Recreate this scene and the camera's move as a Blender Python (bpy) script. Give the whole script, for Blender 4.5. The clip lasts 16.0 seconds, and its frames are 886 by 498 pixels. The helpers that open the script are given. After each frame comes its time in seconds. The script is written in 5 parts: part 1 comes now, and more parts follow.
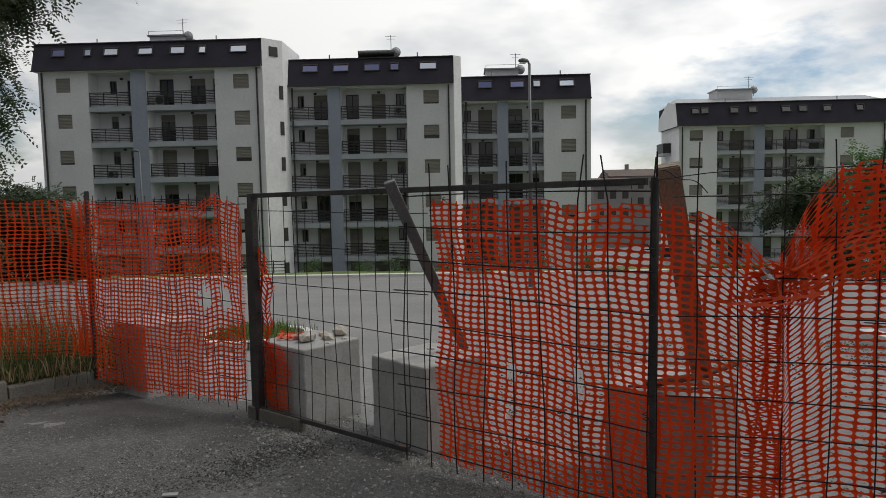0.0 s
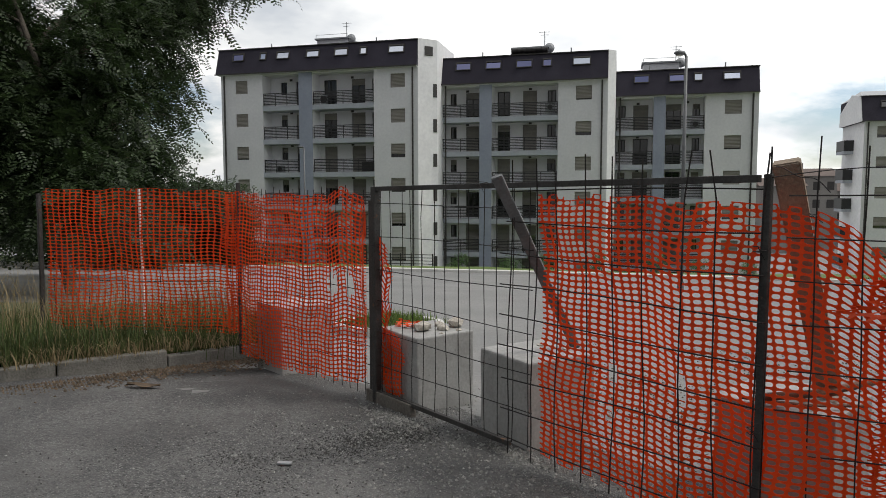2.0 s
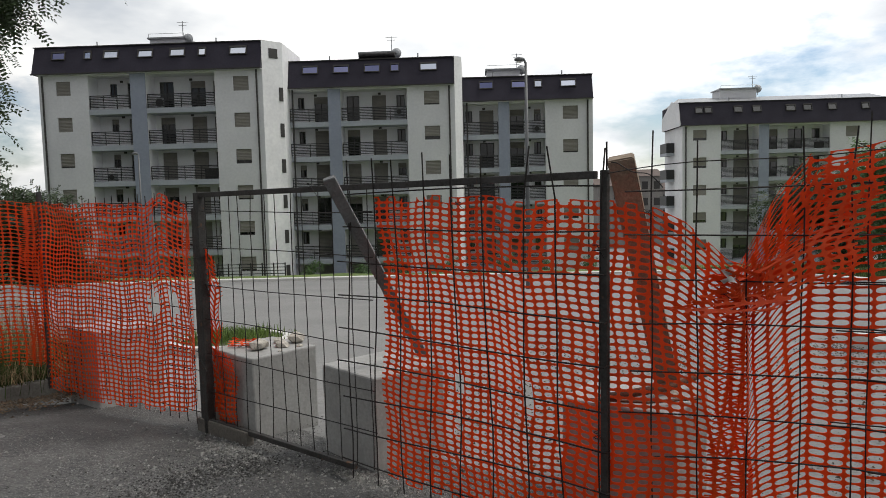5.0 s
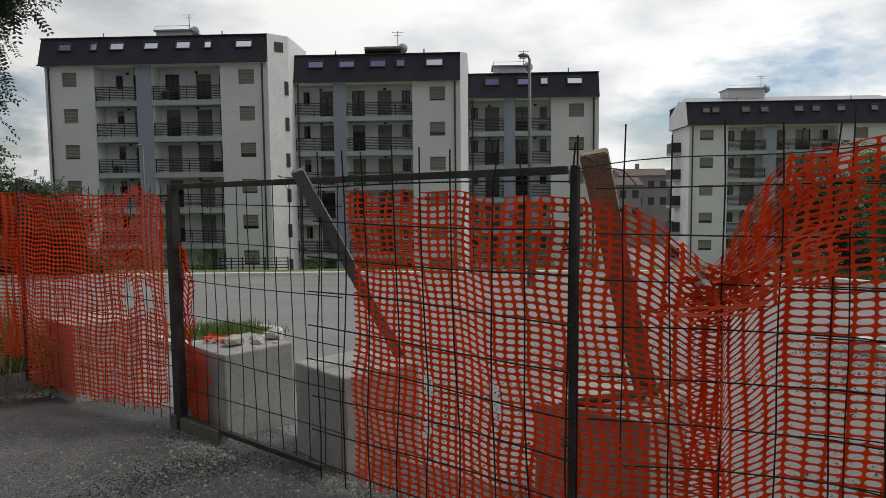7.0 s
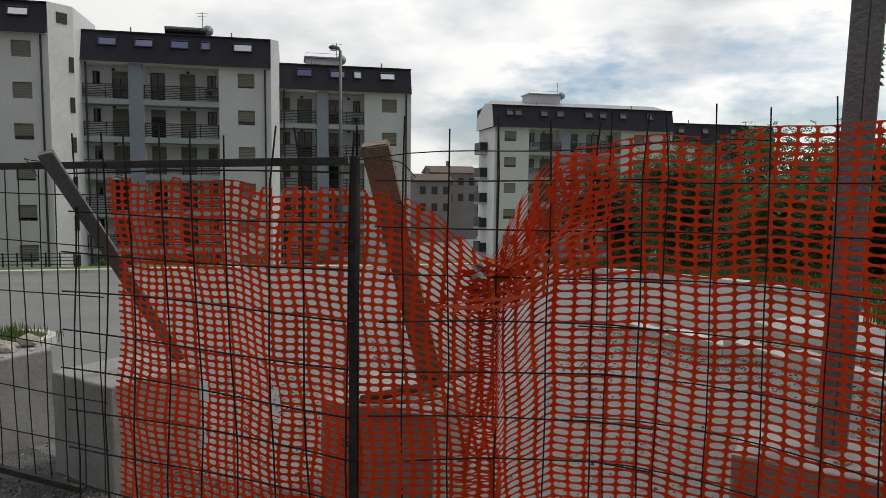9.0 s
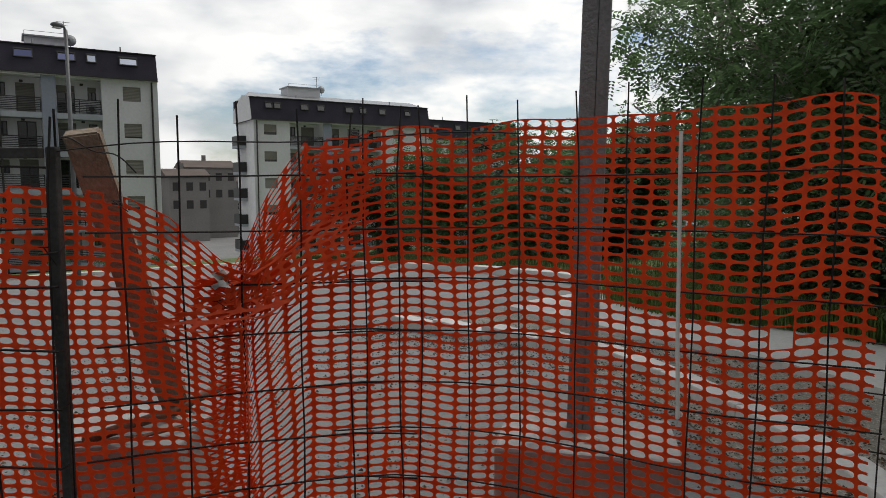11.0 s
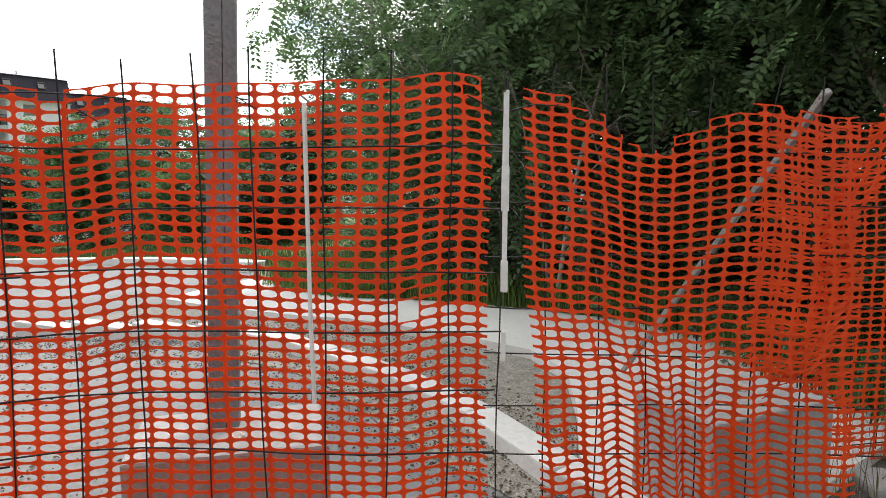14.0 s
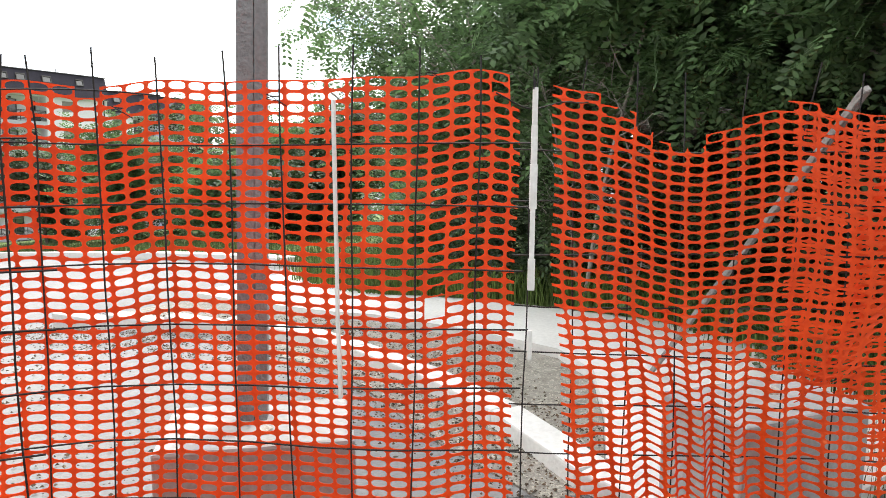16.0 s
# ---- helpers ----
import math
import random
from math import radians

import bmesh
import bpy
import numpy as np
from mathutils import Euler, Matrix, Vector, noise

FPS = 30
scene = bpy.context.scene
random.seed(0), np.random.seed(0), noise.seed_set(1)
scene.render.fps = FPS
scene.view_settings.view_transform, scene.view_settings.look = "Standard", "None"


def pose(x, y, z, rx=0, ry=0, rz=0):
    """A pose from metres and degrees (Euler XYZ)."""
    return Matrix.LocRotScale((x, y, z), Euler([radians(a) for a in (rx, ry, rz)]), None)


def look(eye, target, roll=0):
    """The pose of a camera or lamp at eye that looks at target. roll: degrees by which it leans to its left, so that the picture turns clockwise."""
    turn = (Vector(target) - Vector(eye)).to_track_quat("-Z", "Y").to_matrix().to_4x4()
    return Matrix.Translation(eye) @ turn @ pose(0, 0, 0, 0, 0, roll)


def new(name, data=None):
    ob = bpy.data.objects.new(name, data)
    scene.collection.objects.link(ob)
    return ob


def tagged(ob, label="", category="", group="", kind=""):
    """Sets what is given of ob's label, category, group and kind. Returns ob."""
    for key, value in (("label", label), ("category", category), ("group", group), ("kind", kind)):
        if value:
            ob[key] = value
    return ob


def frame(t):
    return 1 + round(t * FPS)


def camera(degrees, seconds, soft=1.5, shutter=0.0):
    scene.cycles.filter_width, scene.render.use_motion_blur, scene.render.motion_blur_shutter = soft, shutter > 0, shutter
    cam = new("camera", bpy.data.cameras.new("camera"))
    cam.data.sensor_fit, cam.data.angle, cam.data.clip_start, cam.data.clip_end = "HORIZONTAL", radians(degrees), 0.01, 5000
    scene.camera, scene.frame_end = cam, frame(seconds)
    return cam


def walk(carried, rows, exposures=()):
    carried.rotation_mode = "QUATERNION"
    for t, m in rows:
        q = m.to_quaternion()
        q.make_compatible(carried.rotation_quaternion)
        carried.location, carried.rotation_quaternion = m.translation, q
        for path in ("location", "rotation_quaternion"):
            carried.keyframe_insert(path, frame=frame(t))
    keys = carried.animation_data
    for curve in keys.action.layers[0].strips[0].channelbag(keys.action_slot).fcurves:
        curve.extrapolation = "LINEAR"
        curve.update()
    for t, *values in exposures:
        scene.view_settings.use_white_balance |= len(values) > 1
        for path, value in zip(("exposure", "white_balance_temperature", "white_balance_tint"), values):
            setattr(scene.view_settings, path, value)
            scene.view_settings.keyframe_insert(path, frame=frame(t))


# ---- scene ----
cam = camera(66.0, 16.0, soft=0.85)
PATH = [
    (0, (0.083, -0.701, 1.744), (0.013, 1.292, 1.590), -1.10),
    (0.5, (0.179, -0.680, 1.735), (-0.114, 1.293, 1.598), 0.30),
    (1, (0.280, -0.667, 1.730), (-0.128, 1.285, 1.571), 0.30),
    (1.5, (0.329, -0.694, 1.726), (-0.143, 1.241, 1.551), 0.70),
    (2, (0.355, -0.706, 1.726), (-0.146, 1.224, 1.568), -0.10),
    (2.5, (0.363, -0.705, 1.725), (-0.130, 1.227, 1.565), -0.30),
    (3, (0.364, -0.697, 1.720), (-0.115, 1.238, 1.548), -0.50),
    (3.5, (0.386, -0.651, 1.721), (-0.013, 1.302, 1.560), -0.70),
    (4, (0.425, -0.580, 1.719), (0.138, 1.390, 1.525), -1.73),
    (4.5, (0.426, -0.479, 1.722), (0.263, 1.506, 1.541), -1.17),
    (5, (0.415, -0.377, 1.712), (0.329, 1.616, 1.563), -1.40),
    (7.5, (0.635, -0.219, 1.700), (0.534, 1.772, 1.540), -0.40),
    (8, (0.665, -0.194, 1.704), (0.644, 1.801, 1.561), -0.05),
    (8.5, (0.724, -0.169, 1.693), (0.901, 1.814, 1.507), 0.70),
    (9, (0.752, -0.138, 1.688), (1.184, 1.807, 1.513), 0.60),
    (11.5, (0.951, 0.108, 1.692), (2.133, 1.709, 1.491), 0.50),
    (12, (1.014, 0.125, 1.671), (2.340, 1.609, 1.466), 1.20),
    (12.5, (1.052, 0.117, 1.666), (2.529, 1.452, 1.471), 1.00),
    (13, (1.078, 0.110, 1.659), (2.664, 1.311, 1.455), 1.10),
    (13.5, (1.112, 0.098, 1.658), (2.763, 1.208, 1.452), 1.00),
    (14, (1.114, 0.083, 1.658), (2.817, 1.107, 1.429), 0.20),
    (14.5, (1.123, 0.073, 1.657), (2.865, 1.025, 1.414), 0.00),
    (15, (1.135, 0.074, 1.666), (2.894, 0.992, 1.418), 0.40),
    (15.5, (1.134, 0.071, 1.661), (2.888, 1.002, 1.420), 0.30),
    (16, (1.116, 0.080, 1.658), (2.774, 1.173, 1.421), 0.50),
]
walk(cam, [(t, look(eye, target, roll)) for t, eye, target, roll in PATH],
     exposures=[(0.0, -0.51), (1.5, -0.2), (3.5, 0.01), (5.0, -0.11), (7.5, -0.52), (9.0, -0.54), (11.5, -0.5), (12.5, -0.03), (13.5, 0.55), (14.5, 1.18), (15.0, 1.3), (16.0, 1.52)])

# ---------------------------------------------------------------- world and sun
SUN_AZ, SUN_EL = 80.0, 57.0          # degrees right of ahead, and above the horizon
THIN_AZ, THIN_EL = 34.0, 50.0        # where the clouds are thinnest and brightest
world = bpy.data.worlds.new("sky_world")
scene.world = world
world.use_nodes = True
wn, wl = world.node_tree.nodes, world.node_tree.links
back = wn["Background"]
sky = wn.new("ShaderNodeTexSky")
sky.sky_type, sky.sun_disc = "NISHITA", False
sky.sun_elevation, sky.sun_rotation = radians(SUN_EL), radians(SUN_AZ)
sky_dim = wn.new("ShaderNodeVectorMath")
sky_dim.operation = "SCALE"
sky_dim.inputs["Scale"].default_value = 0.11
wl.new(sky.outputs[0], sky_dim.inputs[0])
geo = wn.new("ShaderNodeTexCoord")
squash = wn.new("ShaderNodeMapping")
squash.inputs["Scale"].default_value = (1.0, 1.0, 2.6)
squash.inputs["Location"].default_value = (0.3, 0.0, 0.55)
wl.new(geo.outputs["Generated"], squash.inputs["Vector"])
cl = wn.new("ShaderNodeTexNoise")
cl.inputs["Scale"].default_value, cl.inputs["Detail"].default_value, cl.inputs["Roughness"].default_value = 2.3, 8.0, 0.58
wl.new(squash.outputs[0], cl.inputs["Vector"])
mask = wn.new("ShaderNodeValToRGB")
mask.color_ramp.elements[0].position, mask.color_ramp.elements[1].position = 0.37, 0.47
wl.new(cl.outputs[0], mask.inputs[0])
cl2 = wn.new("ShaderNodeTexNoise")
cl2.inputs["Scale"].default_value, cl2.inputs["Detail"].default_value = 3.4, 6.0
wl.new(squash.outputs[0], cl2.inputs["Vector"])
shade = wn.new("ShaderNodeValToRGB")
shade.color_ramp.elements[0].position, shade.color_ramp.elements[0].color = 0.32, (0.62, 0.66, 0.71, 1)
shade.color_ramp.elements[1].position, shade.color_ramp.elements[1].color = 0.52, (1.12, 1.12, 1.1, 1)
wl.new(cl2.outputs[0], shade.inputs[0])
mixw = wn.new("ShaderNodeMix")
mixw.data_type = "RGBA"
wl.new(mask.outputs[0], mixw.inputs["Factor"])
wl.new(sky_dim.outputs[0], mixw.inputs["A"])
wl.new(shade.outputs[0], mixw.inputs["B"])
# the cloud cover is brightest where it is thin, on the side of the sun
to_sun = wn.new("ShaderNodeVectorMath")
to_sun.operation = "DOT_PRODUCT"
wl.new(geo.outputs["Generated"], to_sun.inputs[0])
to_sun.inputs[1].default_value = (math.sin(radians(THIN_AZ)) * math.cos(radians(THIN_EL)), math.cos(radians(THIN_AZ)) * math.cos(radians(THIN_EL)), math.sin(radians(THIN_EL)))
glow = wn.new("ShaderNodeMapRange")
glow.inputs["From Min"].default_value, glow.inputs["From Max"].default_value = -0.6, 0.75
glow.inputs["To Min"].default_value, glow.inputs["To Max"].default_value = 0.115, 1.3
wl.new(to_sun.outputs["Value"], glow.inputs["Value"])
lit = wn.new("ShaderNodeVectorMath")
lit.operation = "SCALE"
wl.new(mixw.outputs["Result"], lit.inputs[0])
wl.new(glow.outputs[0], lit.inputs["Scale"])
wl.new(lit.outputs[0], back.inputs[0])
back.inputs[1].default_value = 1.0

sun_data = bpy.data.lights.new("sun", "SUN")
sun_data.energy, sun_data.angle, sun_data.color = 1.7, radians(12), (1.0, 0.95, 0.87)
sun = new("sun", sun_data)
a, e = radians(SUN_AZ), radians(SUN_EL)
sun.matrix_world = look((20 * math.sin(a) * math.cos(e), 20 * math.cos(a) * math.cos(e), 20 * math.sin(e)), (0, 0, 0))


# ---------------------------------------------------------------- materials
def surface(name, base, dark, rough=0.8, scale=6.0, fine=60.0, metal=0.0, bump=0.2, bump_scale=None, contrast=(0.35, 0.7),
            translucent=0.0, spread=0.0, spots=None, specular=0.5, dust=None):
    """A node material: two scales of noise between two colours, bump, an optional spread from piece to piece and pale or dark spots."""
    m = bpy.data.materials.new(name)
    m.use_nodes = True
    n, l = m.node_tree.nodes, m.node_tree.links
    p = n["Principled BSDF"]
    p.inputs["Roughness"].default_value, p.inputs["Metallic"].default_value = rough, metal
    p.inputs["Specular IOR Level"].default_value = specular
    co = n.new("ShaderNodeTexCoord")
    big = n.new("ShaderNodeTexNoise")
    big.inputs["Scale"].default_value, big.inputs["Detail"].default_value = scale, 6
    small = n.new("ShaderNodeTexNoise")
    small.inputs["Scale"].default_value, small.inputs["Detail"].default_value = fine, 4
    for t in (big, small):
        l.new(co.outputs["Object"], t.inputs["Vector"])
    both = n.new("ShaderNodeMix")
    both.inputs["Factor"].default_value = 0.45
    l.new(big.outputs[0], both.inputs["A"])
    l.new(small.outputs[0], both.inputs["B"])
    ramp = n.new("ShaderNodeValToRGB")
    ramp.color_ramp.elements[0].position, ramp.color_ramp.elements[1].position = contrast
    ramp.color_ramp.elements[0].color, ramp.color_ramp.elements[1].color = (*dark, 1), (*base, 1)
    l.new(both.outputs["Result"], ramp.inputs[0])
    out = ramp.outputs[0]
    if spots:
        sc, amount, colour = spots
        v = n.new("ShaderNodeTexNoise")
        v.inputs["Scale"].default_value, v.inputs["Detail"].default_value, v.inputs["Roughness"].default_value = sc, 3, 0.7
        l.new(co.outputs["Object"], v.inputs["Vector"])
        r2 = n.new("ShaderNodeValToRGB")
        r2.color_ramp.elements[0].position, r2.color_ramp.elements[1].position = 1 - amount, min(1.0, 1.06 - amount)
        l.new(v.outputs[0], r2.inputs[0])
        mx = n.new("ShaderNodeMix")
        mx.data_type = "RGBA"
        l.new(r2.outputs[0], mx.inputs["Factor"])
        l.new(out, mx.inputs["A"])
        mx.inputs["B"].default_value = (*colour, 1)
        out = mx.outputs["Result"]
    if dust:
        sc, amount, colour = dust
        v = n.new("ShaderNodeTexNoise")
        v.inputs["Scale"].default_value, v.inputs["Detail"].default_value, v.inputs["Roughness"].default_value = sc, 5, 0.62
        v.inputs["Distortion"].default_value = 0.5
        l.new(co.outputs["Object"], v.inputs["Vector"])
        r2 = n.new("ShaderNodeMapRange")
        r2.inputs["From Min"].default_value, r2.inputs["From Max"].default_value = 0.44, 0.62
        r2.inputs["To Max"].default_value = amount
        l.new(v.outputs[0], r2.inputs["Value"])
        mx = n.new("ShaderNodeMix")
        mx.data_type = "RGBA"
        l.new(r2.outputs[0], mx.inputs["Factor"])
        l.new(out, mx.inputs["A"])
        mx.inputs["B"].default_value = (*colour, 1)
        out = mx.outputs["Result"]
    if spread:
        info = n.new("ShaderNodeNewGeometry")
        hsv = n.new("ShaderNodeHueSaturation")
        mp = n.new("ShaderNodeMapRange")
        mp.inputs["To Min"].default_value, mp.inputs["To Max"].default_value = 1 - spread, 1 + spread
        l.new(info.outputs["Random Per Island"], mp.inputs["Value"])
        l.new(mp.outputs[0], hsv.inputs["Value"])
        l.new(out, hsv.inputs["Color"])
        out = hsv.outputs[0]
    l.new(out, p.inputs["Base Color"])
    if bump:
        b = n.new("ShaderNodeBump")
        b.inputs["Strength"].default_value = bump
        b.inputs["Distance"].default_value = 0.02
        t = small
        if bump_scale:
            t = n.new("ShaderNodeTexNoise")
            t.inputs["Scale"].default_value, t.inputs["Detail"].default_value = bump_scale, 5
            l.new(co.outputs["Object"], t.inputs["Vector"])
        l.new(t.outputs[0], b.inputs["Height"])
        l.new(b.outputs[0], p.inputs["Normal"])
    if translucent:
        tr = n.new("ShaderNodeBsdfTranslucent")
        l.new(out, tr.inputs["Color"])
        mix = n.new("ShaderNodeMixShader")
        mix.inputs[0].default_value = translucent
        l.new(p.outputs[0], mix.inputs[1])
        l.new(tr.outputs[0], mix.inputs[2])
        l.new(mix.outputs[0], n["Material Output"].inputs["Surface"])
    return m


ASPHALT = surface("road_asphalt", (0.115, 0.113, 0.111), (0.052, 0.052, 0.052), 0.92, 1.3, 34, bump=0.8, bump_scale=60, spots=(90, 0.44, (0.235, 0.232, 0.225)), contrast=(0.43, 0.57), dust=(0.55, 0.8, (0.058, 0.057, 0.056)))
LOT = surface("worn_pale_asphalt", (0.255, 0.25, 0.245), (0.165, 0.165, 0.162), 0.9, 0.35, 14, bump=0.4, bump_scale=40, spots=(26, 0.40, (0.15, 0.145, 0.13)), dust=(0.6, 0.6, (0.185, 0.185, 0.182)))
LITTER = surface("leaf_litter", (0.33, 0.31, 0.27), (0.17, 0.155, 0.13), 0.95, 9, 70, bump=0.8, spots=(40, 0.45, (0.40, 0.37, 0.31)))
SOIL = surface("verge_soil", (0.10, 0.11, 0.045), (0.05, 0.055, 0.025), 0.95, 1.5, 22, bump=0.8)
LAWN = surface("lawn", (0.14, 0.19, 0.05), (0.07, 0.11, 0.03), 0.95, 0.4, 9, bump=0.7)
KERB = surface("kerb_concrete", (0.27, 0.26, 0.235), (0.12, 0.115, 0.10), 0.9, 3, 60, bump=0.4)
WALKWAY = surface("pavement_concrete", (0.66, 0.65, 0.62), (0.52, 0.51, 0.49), 0.9, 0.8, 30, bump=0.3)
CONCRETE = surface("cast_concrete", (0.40, 0.398, 0.385), (0.27, 0.268, 0.26), 0.88, 2.2, 40, bump=0.25, bump_scale=25, spots=(22, 0.34, (0.21, 0.207, 0.198)), dust=(5, 0.5, (0.22, 0.218, 0.21)))
RUBBLE = surface("rubble", (0.46, 0.43, 0.38), (0.25, 0.23, 0.2), 0.95, 9, 60, bump=0.6, spread=0.35)
GRAVEL = surface("gravel", (0.26, 0.255, 0.24), (0.12, 0.12, 0.115), 0.95, 20, 90, bump=0.3, spread=0.5)
NET = surface("orange_plastic_net", (0.93, 0.116, 0.010), (0.72, 0.072, 0.007), 0.5, 3.0, 40, bump=0.1, translucent=0.38, spots=(7, 0.3, (0.86, 0.19, 0.055)))
STEEL = surface("weathered_steel", (0.075, 0.072, 0.07), (0.03, 0.028, 0.027), 0.6, 8, 70, metal=0.35, bump=0.2, spots=(14, 0.36, (0.12, 0.065, 0.04)))
WIRE = surface("dark_wire", (0.035, 0.030, 0.028), (0.014, 0.012, 0.012), 0.7, 15, 90, metal=0.4, bump=0.1)
RUST = surface("rusty_pipe", (0.22, 0.10, 0.06), (0.10, 0.05, 0.035), 0.8, 9, 70, metal=0.2, bump=0.3)
WOOD = surface("grey_timber", (0.15, 0.135, 0.118), (0.065, 0.058, 0.05), 0.85, 5, 55, bump=0.5)
WOODG = surface("silvered_timber", (0.235, 0.24, 0.245), (0.14, 0.143, 0.147), 0.85, 5, 55, bump=0.5)
BARPALE = surface("bleached_timber", (0.36, 0.35, 0.33), (0.20, 0.19, 0.18), 0.85, 5, 55, bump=0.5)
WOODW = surface("brown_timber", (0.36, 0.29, 0.22), (0.19, 0.145, 0.105), 0.85, 5, 55, bump=0.5)
WHITEP = surface("white_plastic", (0.80, 0.79, 0.76), (0.62, 0.60, 0.57), 0.5, 9, 60, bump=0.1)
PLASTER = surface("cream_plaster", (0.70, 0.70, 0.725), (0.57, 0.572, 0.60), 0.9, 0.35, 5, bump=0.1, bump_scale=10, contrast=(0.3, 0.65))
PLASTER_IN = surface("white_plaster", (0.74, 0.74, 0.76), (0.64, 0.64, 0.66), 0.9, 0.5, 6, bump=0.1, contrast=(0.3, 0.65))
PLASTER_W = surface("white_side_plaster", (0.82, 0.82, 0.83), (0.66, 0.66, 0.68), 0.9, 0.5, 4, bump=0.1, contrast=(0.3, 0.65))
BLUEGREY = surface("blue_grey_plaster", (0.30, 0.33, 0.405), (0.24, 0.265, 0.335), 0.9, 0.5, 6, bump=0.1, contrast=(0.3, 0.65))
SLAB = surface("balcony_slab_paint", (0.42, 0.445, 0.49), (0.33, 0.35, 0.39), 0.9, 0.6, 6, bump=0.1)
SLATE = surface("dark_roof_sheet", (0.048, 0.044, 0.060), (0.030, 0.027, 0.038), 0.8, 0.8, 10, bump=0.2, specular=0.15)
SHUTTER = surface("grey_roller_shutter", (0.25, 0.236, 0.215), (0.185, 0.172, 0.155), 0.7, 0.8, 12, bump=0.1)
FRAME_D = surface("dark_window_metal", (0.045, 0.04, 0.038), (0.025, 0.023, 0.022), 0.55, 4, 30, bump=0.05)
RAIL = surface("black_railing", (0.022, 0.022, 0.024), (0.018, 0.018, 0.019), 0.5, 5, 40, bump=0.05)
METAL = surface("grey_metal", (0.42, 0.43, 0.44), (0.28, 0.29, 0.30), 0.45, 5, 50, metal=0.6, bump=0.05)
POLE = surface("weathered_pole_metal", (0.17, 0.175, 0.18), (0.11, 0.115, 0.12), 0.55, 5, 50, metal=0.3, bump=0.05)
BARK = surface("bark", (0.16, 0.135, 0.11), (0.06, 0.05, 0.04), 0.95, 6, 40, bump=0.9)
BARK_P = surface("pale_bark", (0.44, 0.41, 0.36), (0.20, 0.18, 0.155), 0.95, 5, 40, bump=0.8)
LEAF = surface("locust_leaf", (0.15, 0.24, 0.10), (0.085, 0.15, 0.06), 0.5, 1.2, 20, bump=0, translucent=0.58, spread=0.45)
# darker copy of the locust leaf; shade of deep crowns is in its colour
LEAF_D = surface("shade_toned_leaf", (0.045, 0.074, 0.024), (0.022, 0.038, 0.013), 0.55, 0.8, 14, bump=0, translucent=0.28, spread=0.45)
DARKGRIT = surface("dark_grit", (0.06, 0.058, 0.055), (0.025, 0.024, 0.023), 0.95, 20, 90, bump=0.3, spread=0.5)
BLADE_L = surface("fresh_grass_blade", (0.15, 0.22, 0.05), (0.08, 0.13, 0.028), 0.6, 1.5, 12, bump=0, translucent=0.4, spread=0.45)
BLADE = surface("grass_blade", (0.095, 0.13, 0.035), (0.045, 0.07, 0.018), 0.7, 1.5, 12, bump=0, translucent=0.3, spread=0.45)
STRAW = surface("dry_grass", (0.36, 0.29, 0.16), (0.22, 0.17, 0.09), 0.8, 2, 20, bump=0, translucent=0.25, spread=0.4)
DEADLEAF = surface("dead_leaf", (0.13, 0.09, 0.055), (0.055, 0.04, 0.027), 0.9, 5, 30, bump=0, spread=0.5)
HILL = surface("far_hill", (0.20, 0.235, 0.245), (0.15, 0.18, 0.185), 0.95, 0.01, 0.06, bump=0)
HOUSE = surface("far_house_render", (0.27, 0.255, 0.24), (0.20, 0.19, 0.18), 0.9, 0.3, 4, bump=0)
TILE = surface("far_roof_tiles", (0.15, 0.115, 0.10), (0.10, 0.075, 0.065), 0.9, 0.6, 8, bump=0.2)


def glass_pane(name, tint):
    m = bpy.data.materials.new(name)
    m.use_nodes = True
    p = m.node_tree.nodes["Principled BSDF"]
    p.inputs["Base Color"].default_value = (*tint, 1)
    p.inputs["Roughness"].default_value = 0.06
    p.inputs["Specular IOR Level"].default_value = 0.9
    p.inputs["Coat Weight"].default_value = 1.0
    p.inputs["Coat Roughness"].default_value = 0.03
    return m


GLASS = glass_pane("dark_window_glass", (0.012, 0.013, 0.015))
# pale metallic tint puts a bright sky reflection into the panes' colour
SKYGLASS = glass_pane("bright_sky_roof_glass", (0.03, 0.035, 0.05))
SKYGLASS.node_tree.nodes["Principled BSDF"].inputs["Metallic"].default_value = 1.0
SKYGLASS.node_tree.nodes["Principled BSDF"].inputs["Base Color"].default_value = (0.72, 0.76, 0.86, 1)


# dim blue copy: the weaker sky reflection is put into the tint
BLUEGLASS = glass_pane("dim_sky_roof_glass", (0.10, 0.11, 0.20))
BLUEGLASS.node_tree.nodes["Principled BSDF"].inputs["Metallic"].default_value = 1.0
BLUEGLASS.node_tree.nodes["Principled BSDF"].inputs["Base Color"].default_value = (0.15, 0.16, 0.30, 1)


